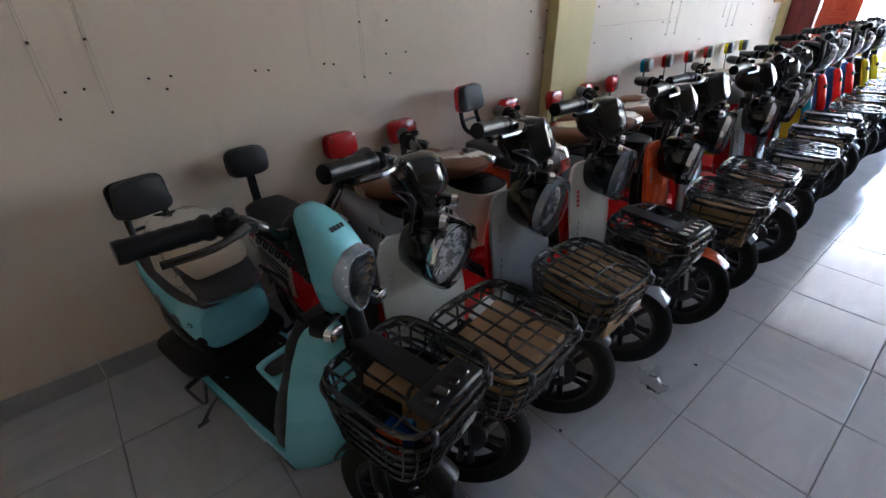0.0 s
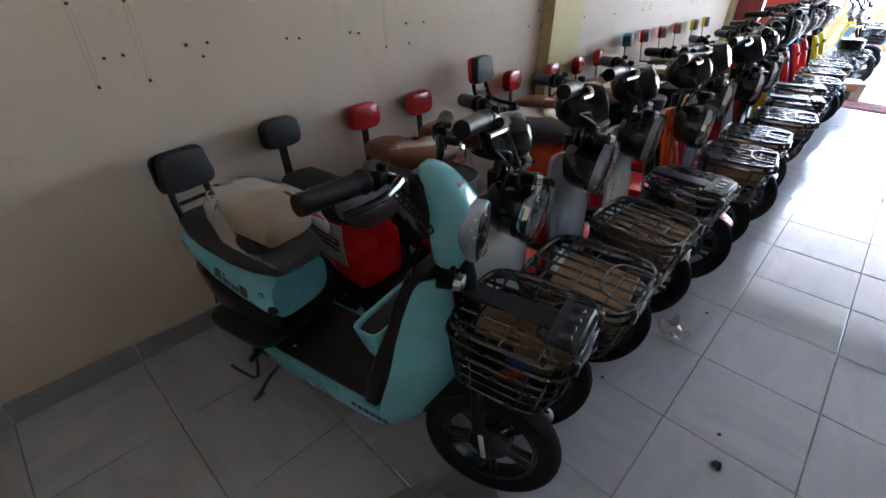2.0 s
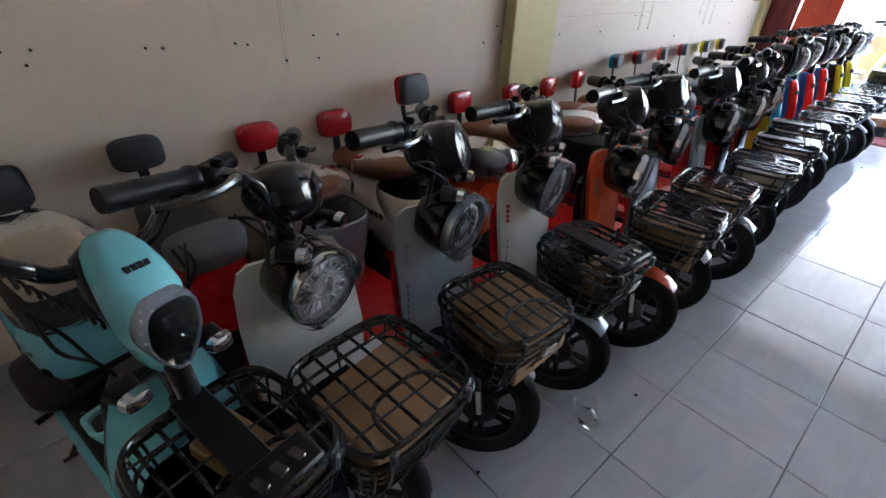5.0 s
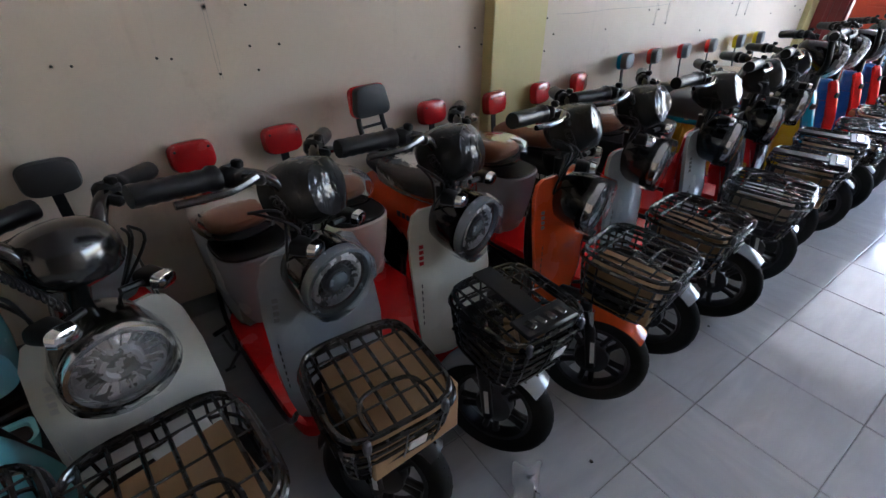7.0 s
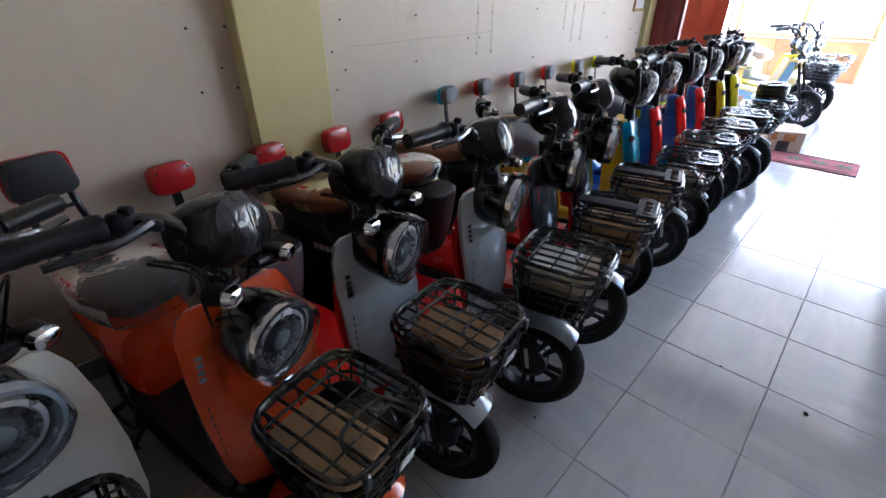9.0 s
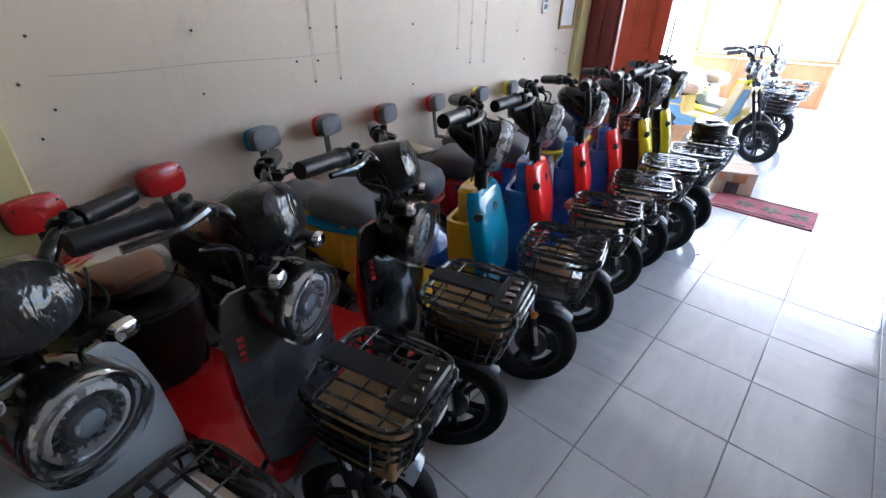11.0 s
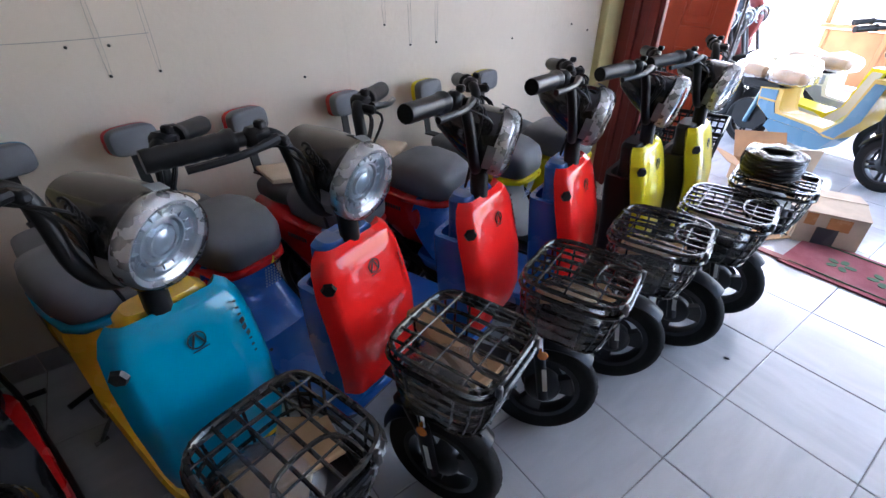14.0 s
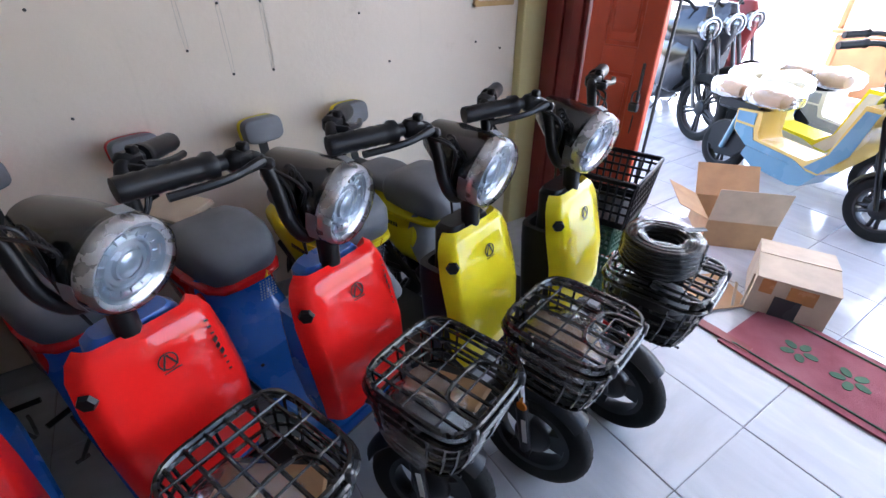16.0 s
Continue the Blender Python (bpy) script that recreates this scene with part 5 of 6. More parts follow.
ROW = [
    scooter_fairing(stand(0), "pale cyan step-through electric scooter with black wire basket", BARS[0]),
    scooter_a(stand(1), WHITE, RED, BLACK, RED, LEATHERBLACK, "black", BLACK, "white-fronted red electric scooter with an open wire basket", seed=2, pad_z=0.773, pad_y=1.276, fender=BLACK, wrap_gauge=False, seat_wrap=False, trim=PALEINK, wide=True, bars=BARS[1]),
    scooter_a(stand(2), GREY, RED, RED, GREY, LEATHERBROWN, "red", surface_red_pad, "grey and red electric scooter with brown seat and wire basket", seed=3, fender=BLACK, trim=GREYFELT, steer_deg=-7, bright=False, bars=BARS[2]),
    scooter_a(stand(3), WHITE, RED, RED, WHITE, LEATHERBROWN, "red", surface_red_pad, "white and red electric scooter with wire basket", plate=True, seed=4, fender=GREY, steer_deg=-9, bright=False, bars=BARS[3]),
    scooter_a(stand(4), ORANGE, BLACK, BLACK, ORANGE, LEATHERBLACK, "tubes", RED, "orange and black electric scooter with film-wrapped seat", seed=5, fender=ORANGE, trim=GREYFELT, pad_z=0.866, pad_y=1.254, lamp_z=0.755, bars=BARS[4]),
    scooter_a(stand(5), GREY, REDB, REDB, GREY, LEATHERBROWN, "red", surface_red_pad, "grey and red electric scooter with brown seat", seed=7, fender=GREY, trim=INK, steer_deg=-4, bars=BARS[5]),
    scooter_a(stand(6), GREY, RED, RED, BLACK, LEATHERBROWN, "red", surface_red_pad, "grey-fronted red electric scooter with black body", seed=8, fender=MIDGREY, trim=INK, bars=BARS[6]),
    scooter_a(stand(7), DARKGREY, RED, RED, BLACK, LEATHERBROWN, "red", surface_red_pad, "dark grey and red electric scooter", plate=True, seed=10, fender=MIDGREY, bars=BARS[7]),
    scooter_a(stand(8), BLACKPAINT, RED, RED, BLACK, LEATHERBROWN, "red", surface_red_pad, "black and red electric scooter with wire basket", plate=True, seed=11, fender=BLACK, bars=BARS[8]),
    scooter_b(stand(9), TEAL, YELLOW, YELLOW, YELLOW, TEAL, "teal and yellow electric scooter with grey seat", seed=1, bars=BARS[9]),
    scooter_b(stand(10), REDB, BLUE, BLUE, RED, RED, "red and blue electric scooter with grey seat", seed=2, bars=BARS[10]),
    scooter_b(stand(11), REDB, BLUE, BLUE, RED, RED, "red and blue electric scooter with grey seat", seed=3, bars=BARS[11]),
    scooter_b(stand(12), REDB, BLUE, BLUE, RED, RED, "red and blue electric scooter with grey seat", seed=4, bars=BARS[12]),
    scooter_b(stand(13), LIME, BLACK, BLACK, LIME, LIME, "lemon yellow and black electric scooter with grey seat", GREYFELT, seed=5, bars=BARS[13]),
    scooter_b(stand(14), LIME, BLACK, BLACK, LIME, LIME, "lemon yellow and black electric scooter beside the door", GREYFELT, seed=6, bars=BARS[14]),
]

# ---------------------------------------------------------------- wall fixings
HOLE = surface("dark_screw_plug", (0.03, 0.027, 0.024), rough=0.8, vary=0.2)
PLUG = mesh_of("screw", join(at(lathe([(0.0045, 0), (0.0045, 0.006), (0.0025, 0.008), (0.0, 0.008)], 10), 0, 0, 0, 90, 0, 0)), HOLE)
SPOTS = []
for px in (0.012, 1.147, 2.283, 3.955, 5.108):
    SPOTS += [(px, 1.246), (px + 0.143, 1.246), (px, 1.02), (px + 0.143, 1.02)]
SPOTS += [(0.052, 1.098), (0.104, 1.102), (0.292, 1.112), (0.362, 1.112), (0.338, 1.071), (0.66, 1.099), (0.712, 1.094), (0.955, 1.095), (1.0, 1.088), (1.388, 1.106), (1.275, 1.108), (2.38, 1.10),
          (2.961, 1.248), (2.9, 1.115), (2.965, 1.03), (2.905, 0.945), (3.444, 1.25), (3.438, 1.024), (3.868, 1.113), (3.979, 1.11), (4.597, 0.942), (4.6, 1.25), (4.98, 1.109), (5.74, 1.0), (6.2, 1.04), (6.35, 1.0), (5.62, 1.19), (-0.45, 1.1), (-0.4, 1.25)]
for x, z in SPOTS:
    ob = new("screw", PLUG)
    ob.parent = wall_north
    ob.matrix_basis = pose(x, WALL_Y + 0.001, z, random.uniform(-8, 8), 0, random.uniform(-12, 12))
THREAD = surface("grey_string", (0.36, 0.33, 0.29), rough=0.9, vary=0.2)
for x, z0, z1 in ((0.012, 1.246, 1.02), (0.155, 1.246, 1.02), (1.147, 1.25, 1.0), (5.108, 1.25, 1.02), (5.251, 1.25, 1.02), (3.955, 1.25, 1.02), (4.098, 1.25, 1.02), (4.98, 1.25, 1.109)):
    for s in (-1, 1):
        part("string", tube(curve([(x + 0.003 * s, WALL_Y - 0.004, z0 + 0.12), (x + 0.007 * s, WALL_Y - 0.003, (z0 + z1) / 2), (x + 0.004 * s, WALL_Y - 0.004, z1)], 4), 0.0006, 5), THREAD, wall_north)

part("plaster_crack", tube(curve([(2.98, WALL_Y - 0.0002, 1.131), (3.2, WALL_Y - 0.0002, 1.128), (3.5, WALL_Y - 0.0002, 1.135), (3.85, WALL_Y - 0.0002, 1.131), (4.1, WALL_Y - 0.0002, 1.138)], 5), 0.0011, 5), THREAD, wall_north, "fine horizontal crack in the plaster")
# framed notice and switch near the corner
frame_thing = thing("wall_picture", "small print in a yellow-brown wooden frame near the doorway", "picture")
FRAMEWOOD = surface("yellow_brown_frame_wood", (0.42, 0.27, 0.09), rough=0.4, vary=0.2, scale=8, fine=80, bump=0.1)
part("picture_frame", at(loft([[(a * f, dy, c * f) for a, c in squircle(0.23, 0.30, 8, 30)] for f, dy in ((1.0, 0.0), (1.0, -0.016), (0.86, -0.016), (0.84, -0.007))], False), 6.295, WALL_Y - 0.001, 1.335), FRAMEWOOD, frame_thing)
part("print", at(rbox(0.20, 0.003, 0.262, 0), 6.295, WALL_Y - 0.006, 1.335), PAPER, frame_thing, "pale printed sheet")
switch = thing("wall_switch", "white double wall switch", "switch")
part("plate", at(rbox(0.075, 0.01, 0.12, 0.004), 5.95, WALL_Y - 0.006, 1.36), PAPER, switch)
for dz in (-0.022, 0.022):
    part("rocker", at(rbox(0.04, 0.008, 0.034, 0.003), 5.95, WALL_Y - 0.013, 1.36 + dz, 6, 0, 0), GREYFELT, switch)

# ---------------------------------------------------------------- doorway
REDDOOR = surface("red_orange_door_paint", (0.70, 0.11, 0.05), rough=0.35, vary=0.15, scale=3, fine=40, bump=0.08, dirt=0.2, dirt_colour=(0.25, 0.06, 0.04))
DARKRED = surface("dark_red_frame_paint", (0.20, 0.022, 0.02), rough=0.4, vary=0.2, scale=5, fine=60, bump=0.1, dirt=0.2, dirt_colour=(0.09, 0.02, 0.02))


def panelled_leaf(w, h, t=0.04):
    """A door leaf of stiles, rails and raised panels; hinged at x = 0, its foot at z = 0."""
    out = [at(rbox(w, t * 0.5, h, 0.002), w / 2, 0, h / 2)]
    for x in (0.045, w - 0.045):
        out.append(at(rbox(0.09, t, h, 0.005), x, 0, h / 2))
    for z in (0.08, 0.62, 0.98, 1.5, h - 0.06):
        out.append(at(rbox(w - 0.17, t, 0.11, 0.005), w / 2, 0, z))
    for z0, z1 in ((0.135, 0.565), (0.675, 0.925), (1.035, 1.445), (1.555, h - 0.115)):
        ring = squircle(w - 0.20, z1 - z0 - 0.03, 24, 14)
        for side in (-1, 1):
            out.append(at(loft([[(a * f, side * dy, c * f) for a, c in ring] for f, dy in ((1.0, 0.009), (0.97, 0.016), (0.86, 0.018), (0.80, 0.012), (0.76, 0.016))]), w / 2, 0, (z0 + z1) / 2))
    return join(*out)


door = tagged(new("door_1"), "red-orange panelled wooden door leaf with a padlock", "door", kind="structure")
door.matrix_basis = pose(6.60, 1.60, 0.012, 0, 0, -80)
leaf = part("door_leaf", panelled_leaf(0.335, 2.35), REDDOOR, door)
lock = part("padlock", join(at(rbox(0.045, 0.022, 0.04, 0.006), 0.295, -0.045, 0.80), tube(curve([(0.28, -0.045, 0.82), (0.28, -0.045, 0.855), (0.295, -0.045, 0.868), (0.31, -0.045, 0.855), (0.31, -0.045, 0.82)], 4), 0.004, 8)), STEEL, leaf, "small dark padlock")
part("hasp", join(at(rbox(0.012, 0.012, 0.16, 0.003), 0.295, -0.026, 0.90), tube([(0.295, -0.03, 0.76), (0.292, -0.03, 0.68)], 0.003, 6)), STEEL, leaf)
part("drop_bolt", join(tube([(0.375, -0.035, 0.02), (0.385, -0.035, 1.3)], 0.0075, 8), at(rbox(0.02, 0.03, 0.05, 0.004), 0.37, -0.028, 0.4)), STEEL, leaf, "long grey steel drop bolt")
frame_d = tagged(new("trim"), "dark red painted door jamb", "door frame", kind="structure")
part("jamb", join(block(6.59, 6.66, 1.62, 1.885, 0, 2.75, 0.004), block(6.575, 6.60, 1.64, 1.70, 0, 2.75, 0.004), block(6.575, 6.60, 1.76, 1.80, 0, 2.75, 0.004)), DARKRED, frame_d)
part("threshold", block(6.55, 6.60, 0.50, 0.74, 0.0005, 0.012, 0.003), DARKRED, frame_d, "worn dark threshold strip")

# the plastic crate on a green one, behind the last scooter
def crate_shape(w, d, h, hole=True):
    out = [at(rbox(w * 0.86, d * 0.86, 0.008, 0.002), 0, 0, 0.004)]
    n = 9
    for side in range(4):
        length = w if side % 2 == 0 else d
        off = d / 2 if side % 2 == 0 else w / 2
        bits = [at(rbox(length * 1.0, 0.012, 0.022, 0.004), 0, -off, h - 0.011), at(rbox(length * 0.88, 0.008, 0.03, 0.002), 0, -off * 0.88, 0.015)]
        for k in range(n + 1):
            f = (k / n - 0.5) * 0.94
            bits.append(tube([(length * f * 0.9, -off * 0.88, 0.02), (length * f, -off * 0.99, h - 0.02)], 0.0052, 5))
        for z in (0.33, 0.5, 0.67, 0.84):
            bits.append(at(rbox(length * (0.88 + 0.1 * z), 0.006, 0.011, 0.001), 0, -off * (0.88 + 0.11 * z), h * z))
        out.append(moved(join(*bits), pose(0, 0, 0, 0, 0, 90 * side)))
    return join(*out)


GREEN = surface("green_plastic", (0.012, 0.06, 0.03), rough=0.4, vary=0.1, scale=8)
solid("plastic_crate", crate_shape(0.24, 0.24, 0.25), GREEN, "green perforated plastic crate standing by the door", "crate", m=pose(6.40, 1.20, 0.0, 0, 0, 12))
solid("plastic_crate", crate_shape(0.24, 0.24, 0.16), GREEN, "green perforated plastic crate stacked under a black basket", "crate", m=pose(6.40, 1.20, 0.254, 0, 0, 12))
solid("plastic_basket", crate_shape(0.36, 0.32, 0.22), BLACK, "black perforated plastic basket on a green crate", "basket", m=pose(6.40, 1.20, 0.418, 0, 0, 20))
solid("red_bag", crumple(at(long_loft([(-0.09, 0, 0.05, 0.04), (-0.05, 0.01, 0.13, 0.10), (0.03, 0.01, 0.14, 0.11), (0.08, 0, 0.06, 0.05)], 24), 0, 0, 0.05), 0.012, 14, 3), RED, "crumpled red plastic bag on the floor", "bag", m=pose(6.22, 0.86, 0.0, 0, 0, 30))

# coil of wrapped cable on the last basket
def coil_shape():
    out = []
    for k in range(5):
        z = 0.012 + 0.017 * k
        for r in (0.068, 0.086, 0.104):
            out.append(tube([((r + 0.002 * math.sin(5 * a + k)) * math.cos(a), (r + 0.002 * math.cos(4 * a + k)) * math.sin(a), z + 0.002 * math.sin(3 * a + k)) for a in [2 * math.pi * j / 32 for j in range(32)]], 0.0095, 6, closed=True))
    return join(*out)


BASK_TOP = 0.66
last = ROW[14].matrix_basis @ Vector((0.0, -0.02, BASK_TOP + 0.006))
coil = thing("cable_coil", "coil of black hose wrapped in film, lying on a basket", "coil", m=pose(last.x, last.y, last.z, 0, 0, 20) @ Matrix.Diagonal((0.86, 0.86, 0.95, 1)))
part("coil", coil_shape(), BLACK, coil)
part("film", crumple(lathe([(0.055, 0.05), (0.058, 0.008), (0.09, 0.002), (0.117, 0.006), (0.121, 0.045), (0.116, 0.092), (0.088, 0.099), (0.06, 0.094), (0.055, 0.05)], 48), 0.008, 26, 1.0), FILM, coil, "creased clear film")
part("tape", moved(join(*[at(rbox(0.07, 0.003, 0.05, 0.001), 0, -0.126, 0.045), at(rbox(0.02, 0.07, 0.003, 0.001), 0, -0.09, 0.104)]), pose(0, 0, 0, 0, 0, 40)), GREYFELT, coil)

# ---------------------------------------------------------------- boxes, mat and litter by the door
def carton(w, d, h, t=0.004):
    return join(at(rbox(w, d, t, 0), 0, 0, t / 2), *[at(rbox(w, t, h, 0.001), 0, s * (d - t) / 2, h / 2) for s in (-1, 1)], *[at(rbox(t, d - 2 * t, h, 0.001), s * (w - t) / 2, 0, h / 2) for s in (-1, 1)])


def flap(w, l, t=0.004):
    return crumple(at(rbox(w, l, t, 0.001), 0, l / 2, 0), 0.004, 9)


box_a = thing("cardboard_box", "torn cardboard box with tape lying by the doorway", "box", "cartons at the doorway", pose(7.06, 0.60, 0.0, 0, 0, -66))
part("carton", carton(0.30, 0.36, 0.19), CARDPALE, box_a)
part("flap", at(flap(0.30, 0.2), 0, -0.19, 0.192, 7, 0, 0), CARDPALE, box_a, "pale folded lid flap")
part("flap", at(flap(0.30, 0.2), 0, 0.19, 0.19, 172, 0, 0), CARDPALE, box_a)
for w, x, z in ((0.10, 0.03, 0.14), (0.05, -0.1, 0.15)):
    part("tape", at(rbox(w, 0.003, 0.07, 0), x, -0.182, z), TAPE, box_a, "brown packing tape")
part("tape", at(rbox(0.1, 0.003, 0.11, 0), -0.01, -0.1825, 0.055), DARKGREY, box_a, "dark printed patch")
part("torn_edge", crumple(join(at(rbox(0.012, 0.15, 0.004, 0), -0.16, -0.17, 0.1, 60, 10, 8), at(rbox(0.014, 0.12, 0.004, 0), -0.2, -0.16, 0.05, 40, 20, 20)), 0.01, 12), CARDPALE, box_a)
box_b = thing("cardboard_box", "open brown cardboard box with raised flaps", "box", "cartons at the doorway", pose(7.44, 1.08, 0.0, 0, 0, -48))
part("carton", carton(0.34, 0.34, 0.16), CARD, box_b)
part("flap", at(flap(0.34, 0.2), 0, -0.17, 0.16, 100, 0, 0), CARDPALE, box_b, "pale raised flap")
part("flap", at(flap(0.34, 0.2), 0, 0.17, 0.16, 50, 0, 0), CARD, box_b)
part("flap", at(flap(0.34, 0.18), -0.17, 0, 0.16, 25, 0, 90), CARD, box_b)
for w, x in ((0.12, 0.06), (0.06, -0.1)):
    part("tape", at(rbox(w, 0.003, 0.07, 0), x, -0.176, 0.26, 8, 0, 0), TAPE, box_b, "brown packing tape")
solid("cardboard_sheet", crumple(at(rbox(0.3, 0.26, 0.004, 0), 0, 0, 0.012), 0.006, 8), CARD, "flat sheet of brown cardboard on the floor", "cardboard", m=pose(6.80, 0.82, 0.0, 0, 0, -25))


def mat_material():
    m, nodes, links, bsdf = mat_new("woven_red_mat")
    co = nodes.new("ShaderNodeTexCoord")
    pile = node(nodes, "ShaderNodeTexNoise", Scale=260.0, Detail=2.0)
    wear = node(nodes, "ShaderNodeTexNoise", Scale=7.0, Detail=6.0)
    for nz in (pile, wear):
        links.new(co.outputs["Object"], nz.inputs["Vector"])
    ramp = nodes.new("ShaderNodeValToRGB")
    ramp.color_ramp.elements[0].position, ramp.color_ramp.elements[1].position = 0.3, 0.75
    ramp.color_ramp.elements[0].color, ramp.color_ramp.elements[1].color = (0.2, 0.035, 0.05, 1), (0.3, 0.1, 0.11, 1)
    links.new(wear.outputs["Fac"], ramp.inputs["Fac"])
    links.new(ramp.outputs["Color"], bsdf.inputs["Base Color"])
    bsdf.inputs["Roughness"].default_value = 0.95
    bp = node(nodes, "ShaderNodeBump", Strength=0.6, Distance=0.004)
    links.new(pile.outputs["Fac"], bp.inputs["Height"])
    links.new(bp.outputs["Normal"], bsdf.inputs["Normal"])
    return m


MAT = mat_material()
mat_thing = thing("doormat", "worn dark red doormat with a green floral motif", "doormat", m=pose(6.735, 0.27, 0.0, 0, 0, 0))
part("rug", crumple(sheet(lambda u, v: ((u - 0.5) * 0.41, (v - 0.5) * 0.68, 0.0095), 12, 20, 0.009), 0.0012, 6), MAT, mat_thing)
LEAFGREEN = surface("green_pile", (0.05, 0.10, 0.055), rough=0.95, vary=0.3, fine=260, bump=0.5)
for cy in (-0.24, -0.06, 0.12):
    for k in range(5):
        a = 1.257 * k + cy * 9
        part("petal", at(loft([[(p, q, z) for p, q in squircle(0.052, 0.034, 14, 2.2)] for z in (0.008, 0.0115)]), 0.042 * math.cos(a), cy + 0.042 * math.sin(a), 0, 0, 0, math.degrees(a)), LEAFGREEN, mat_thing, "green petal")
for x in (-0.17, 0.17):
    part("border", tube(curve([(x, -0.30 + 0.1 * k, 0.0105) for k in range(7)], 2), 0.005, 6), LEAFGREEN, mat_thing)

def scrap(x, y, size, seed, material=FILM, name="plastic_scrap", label="crumpled scrap of clear film on the floor", category="litter"):
    rnd = random.Random(seed)
    sh = crumple(sheet(lambda u, v: ((u - 0.5) * size * 1.4, (v - 0.5) * size, 0.02 + 0.012 * math.sin(7 * u + seed) * math.cos(6 * v)), 14, 12, 0.0008), 0.018, 26, seed)
    low = min(v[2] for v in sh[0])
    solid(name, ([(a, b, c - low) for a, b, c in sh[0]], sh[1]), material, label, category, "litter on the floor", m=pose(x, y, 0.0005, 0, 0, rnd.uniform(0, 360)))


scrap(1.46, 0.47, 0.085, 1, SCRAPFILM)
scrap(0.24, 0.66, 0.20, 2, SCRAPFILM)
scrap(0.15, 0.60, 0.13, 5, SCRAPFILM)
for k, (x, y, r) in enumerate(((0.928, 0.134, 0.013), (1.054, 0.164, 0.007), (1.695, 0.404, 0.006), (1.009, 0.569, 0.006), (2.65, 0.52, 0.005), (3.4, 0.1, 0.006), (5.6, 0.42, 0.008), (3.35, -0.2, 0.008))):
    solid("grit", crumple(at(lathe([(0, 0), (r, 0.001), (r * 0.8, r * 0.7), (0, r * 0.8)], 10), 0, 0, 0), r * 0.5, 90, k), HOLE, "small dark crumb on the floor tiles", "litter", "litter on the floor", m=pose(x, y, 0.001, 0, 0, 40 * k))

# ---------------------------------------------------------------- what lies in the baskets
def in_basket(k, shape, material, name, label, category, x=0.0, y=-0.07, z=0.522, rz=0, rx=0, ry=0, floor=None):
    if y < 0.2:
        dy, dz = (0.009, 0.011) if k == 0 else (0.042, -0.012) if k < 9 else (0.028, -0.03)
        y, z = y + dy, z + dz
    return solid(name, shape, material, label, category, "goods in the baskets", m=ROW[k].matrix_basis @ pose(x, y, z, rx, ry, rz))


def slab(w, d, h):
    return crumple(at(rbox(w, d, h, 0.004), 0, 0, h / 2), 0.003, 14, w * 50)


def film_bag(w, d, h, seed):
    return crumple(level_loft([(0.0, 0, 0, w * 0.7, d * 0.7), (h * 0.15, 0, 0, w, d), (h * 0.6, 0, 0, w, d * 0.95), (h * 0.9, 0, 0, w * 0.7, d * 0.6), (h, 0, 0, w * 0.3, d * 0.3)], 36, 3), 0.016, 24, seed)


CARD_LABEL = "brown cardboard packing in a wire basket"
in_basket(0, slab(0.09, 0.23, 0.035), CARD, "cardboard_piece", CARD_LABEL, "cardboard", 0.03, 0.0, 0.585, 12, 8)
in_basket(0, slab(0.13, 0.09, 0.11), CARD, "cardboard_piece", "folded brown cardboard in a wire basket", "cardboard", 0.045, -0.045, 0.522, -8)
in_basket(0, slab(0.045, 0.06, 0.055), BLUE, "small_box", "small blue printed box in a wire basket", "box", -0.05, -0.02, 0.522, 20)
in_basket(0, slab(0.02, 0.06, 0.06), ORANGE, "small_box", "thin orange printed box in a wire basket", "box", -0.085, -0.02, 0.522, 24)
in_basket(1, slab(0.235, 0.2, 0.07), CARD, "cardboard_box", "flat brown cardboard box in a wire basket", "box", 0.0, -0.08, 0.578, 6, 5)
in_basket(1, slab(0.10, 0.05, 0.008), PAPER, "booklet", "white paper booklet in a wire basket", "booklet", 0.04, 0.02, 0.645, 12, 20)
in_basket(2, slab(0.215, 0.215, 0.138), CARD, "cardboard_box", "brown cardboard box filling a wire basket", "box", 0.0, -0.075, 0.523, -2)
in_basket(2, slab(0.06, 0.04, 0.12), BLACK, "charger_brick", "black charger in a wire basket", "charger", 0.04, 0.02, 0.52, 10)
for q in range(5):
    in_basket(3, at(lathe([(0.0, 0), (0.016, 0.001), (0.017, 0.09), (0.0, 0.092)], 14), 0, 0, 0), CARD, "cardboard_tube", "brown paper tube in a wire basket", "tube", -0.06 + 0.03 * q, -0.10 + 0.02 * (q % 2), 0.525, 0, -20)
in_basket(3, film_bag(0.12, 0.1, 0.1, 3.0), FILM, "plastic_bag", "clear film bag in a wire basket", "bag", -0.03, 0.0, 0.52)
for k, sx in ((4, -0.045), (5, -0.02), (7, -0.03), (8, 0.0)):
    in_basket(k, slab(0.125 if k < 7 else 0.16, 0.2, 0.128), CARD, "cardboard_box", CARD_LABEL, "box", sx, -0.07, 0.52, 3 * (k % 3) - 3)
    in_basket(k, film_bag(0.08, 0.13, 0.11, 1.0 + k), BAGFILM, "plastic_bag", "clear film bag in a wire basket", "bag", 0.07, -0.07, 0.52)
in_basket(6, slab(0.185, 0.19, 0.13), CARDPALE, "carton", "pale printed carton in a wire basket", "box", 0.0, -0.07, 0.52, 2)
in_basket(6, join(at(rbox(0.15, 0.13, 0.002, 0), 0, 0, 0)), PAPER, "leaflet", "white printed leaflet lying on a carton", "leaflet", 0.0, -0.05, 0.6545, 2)
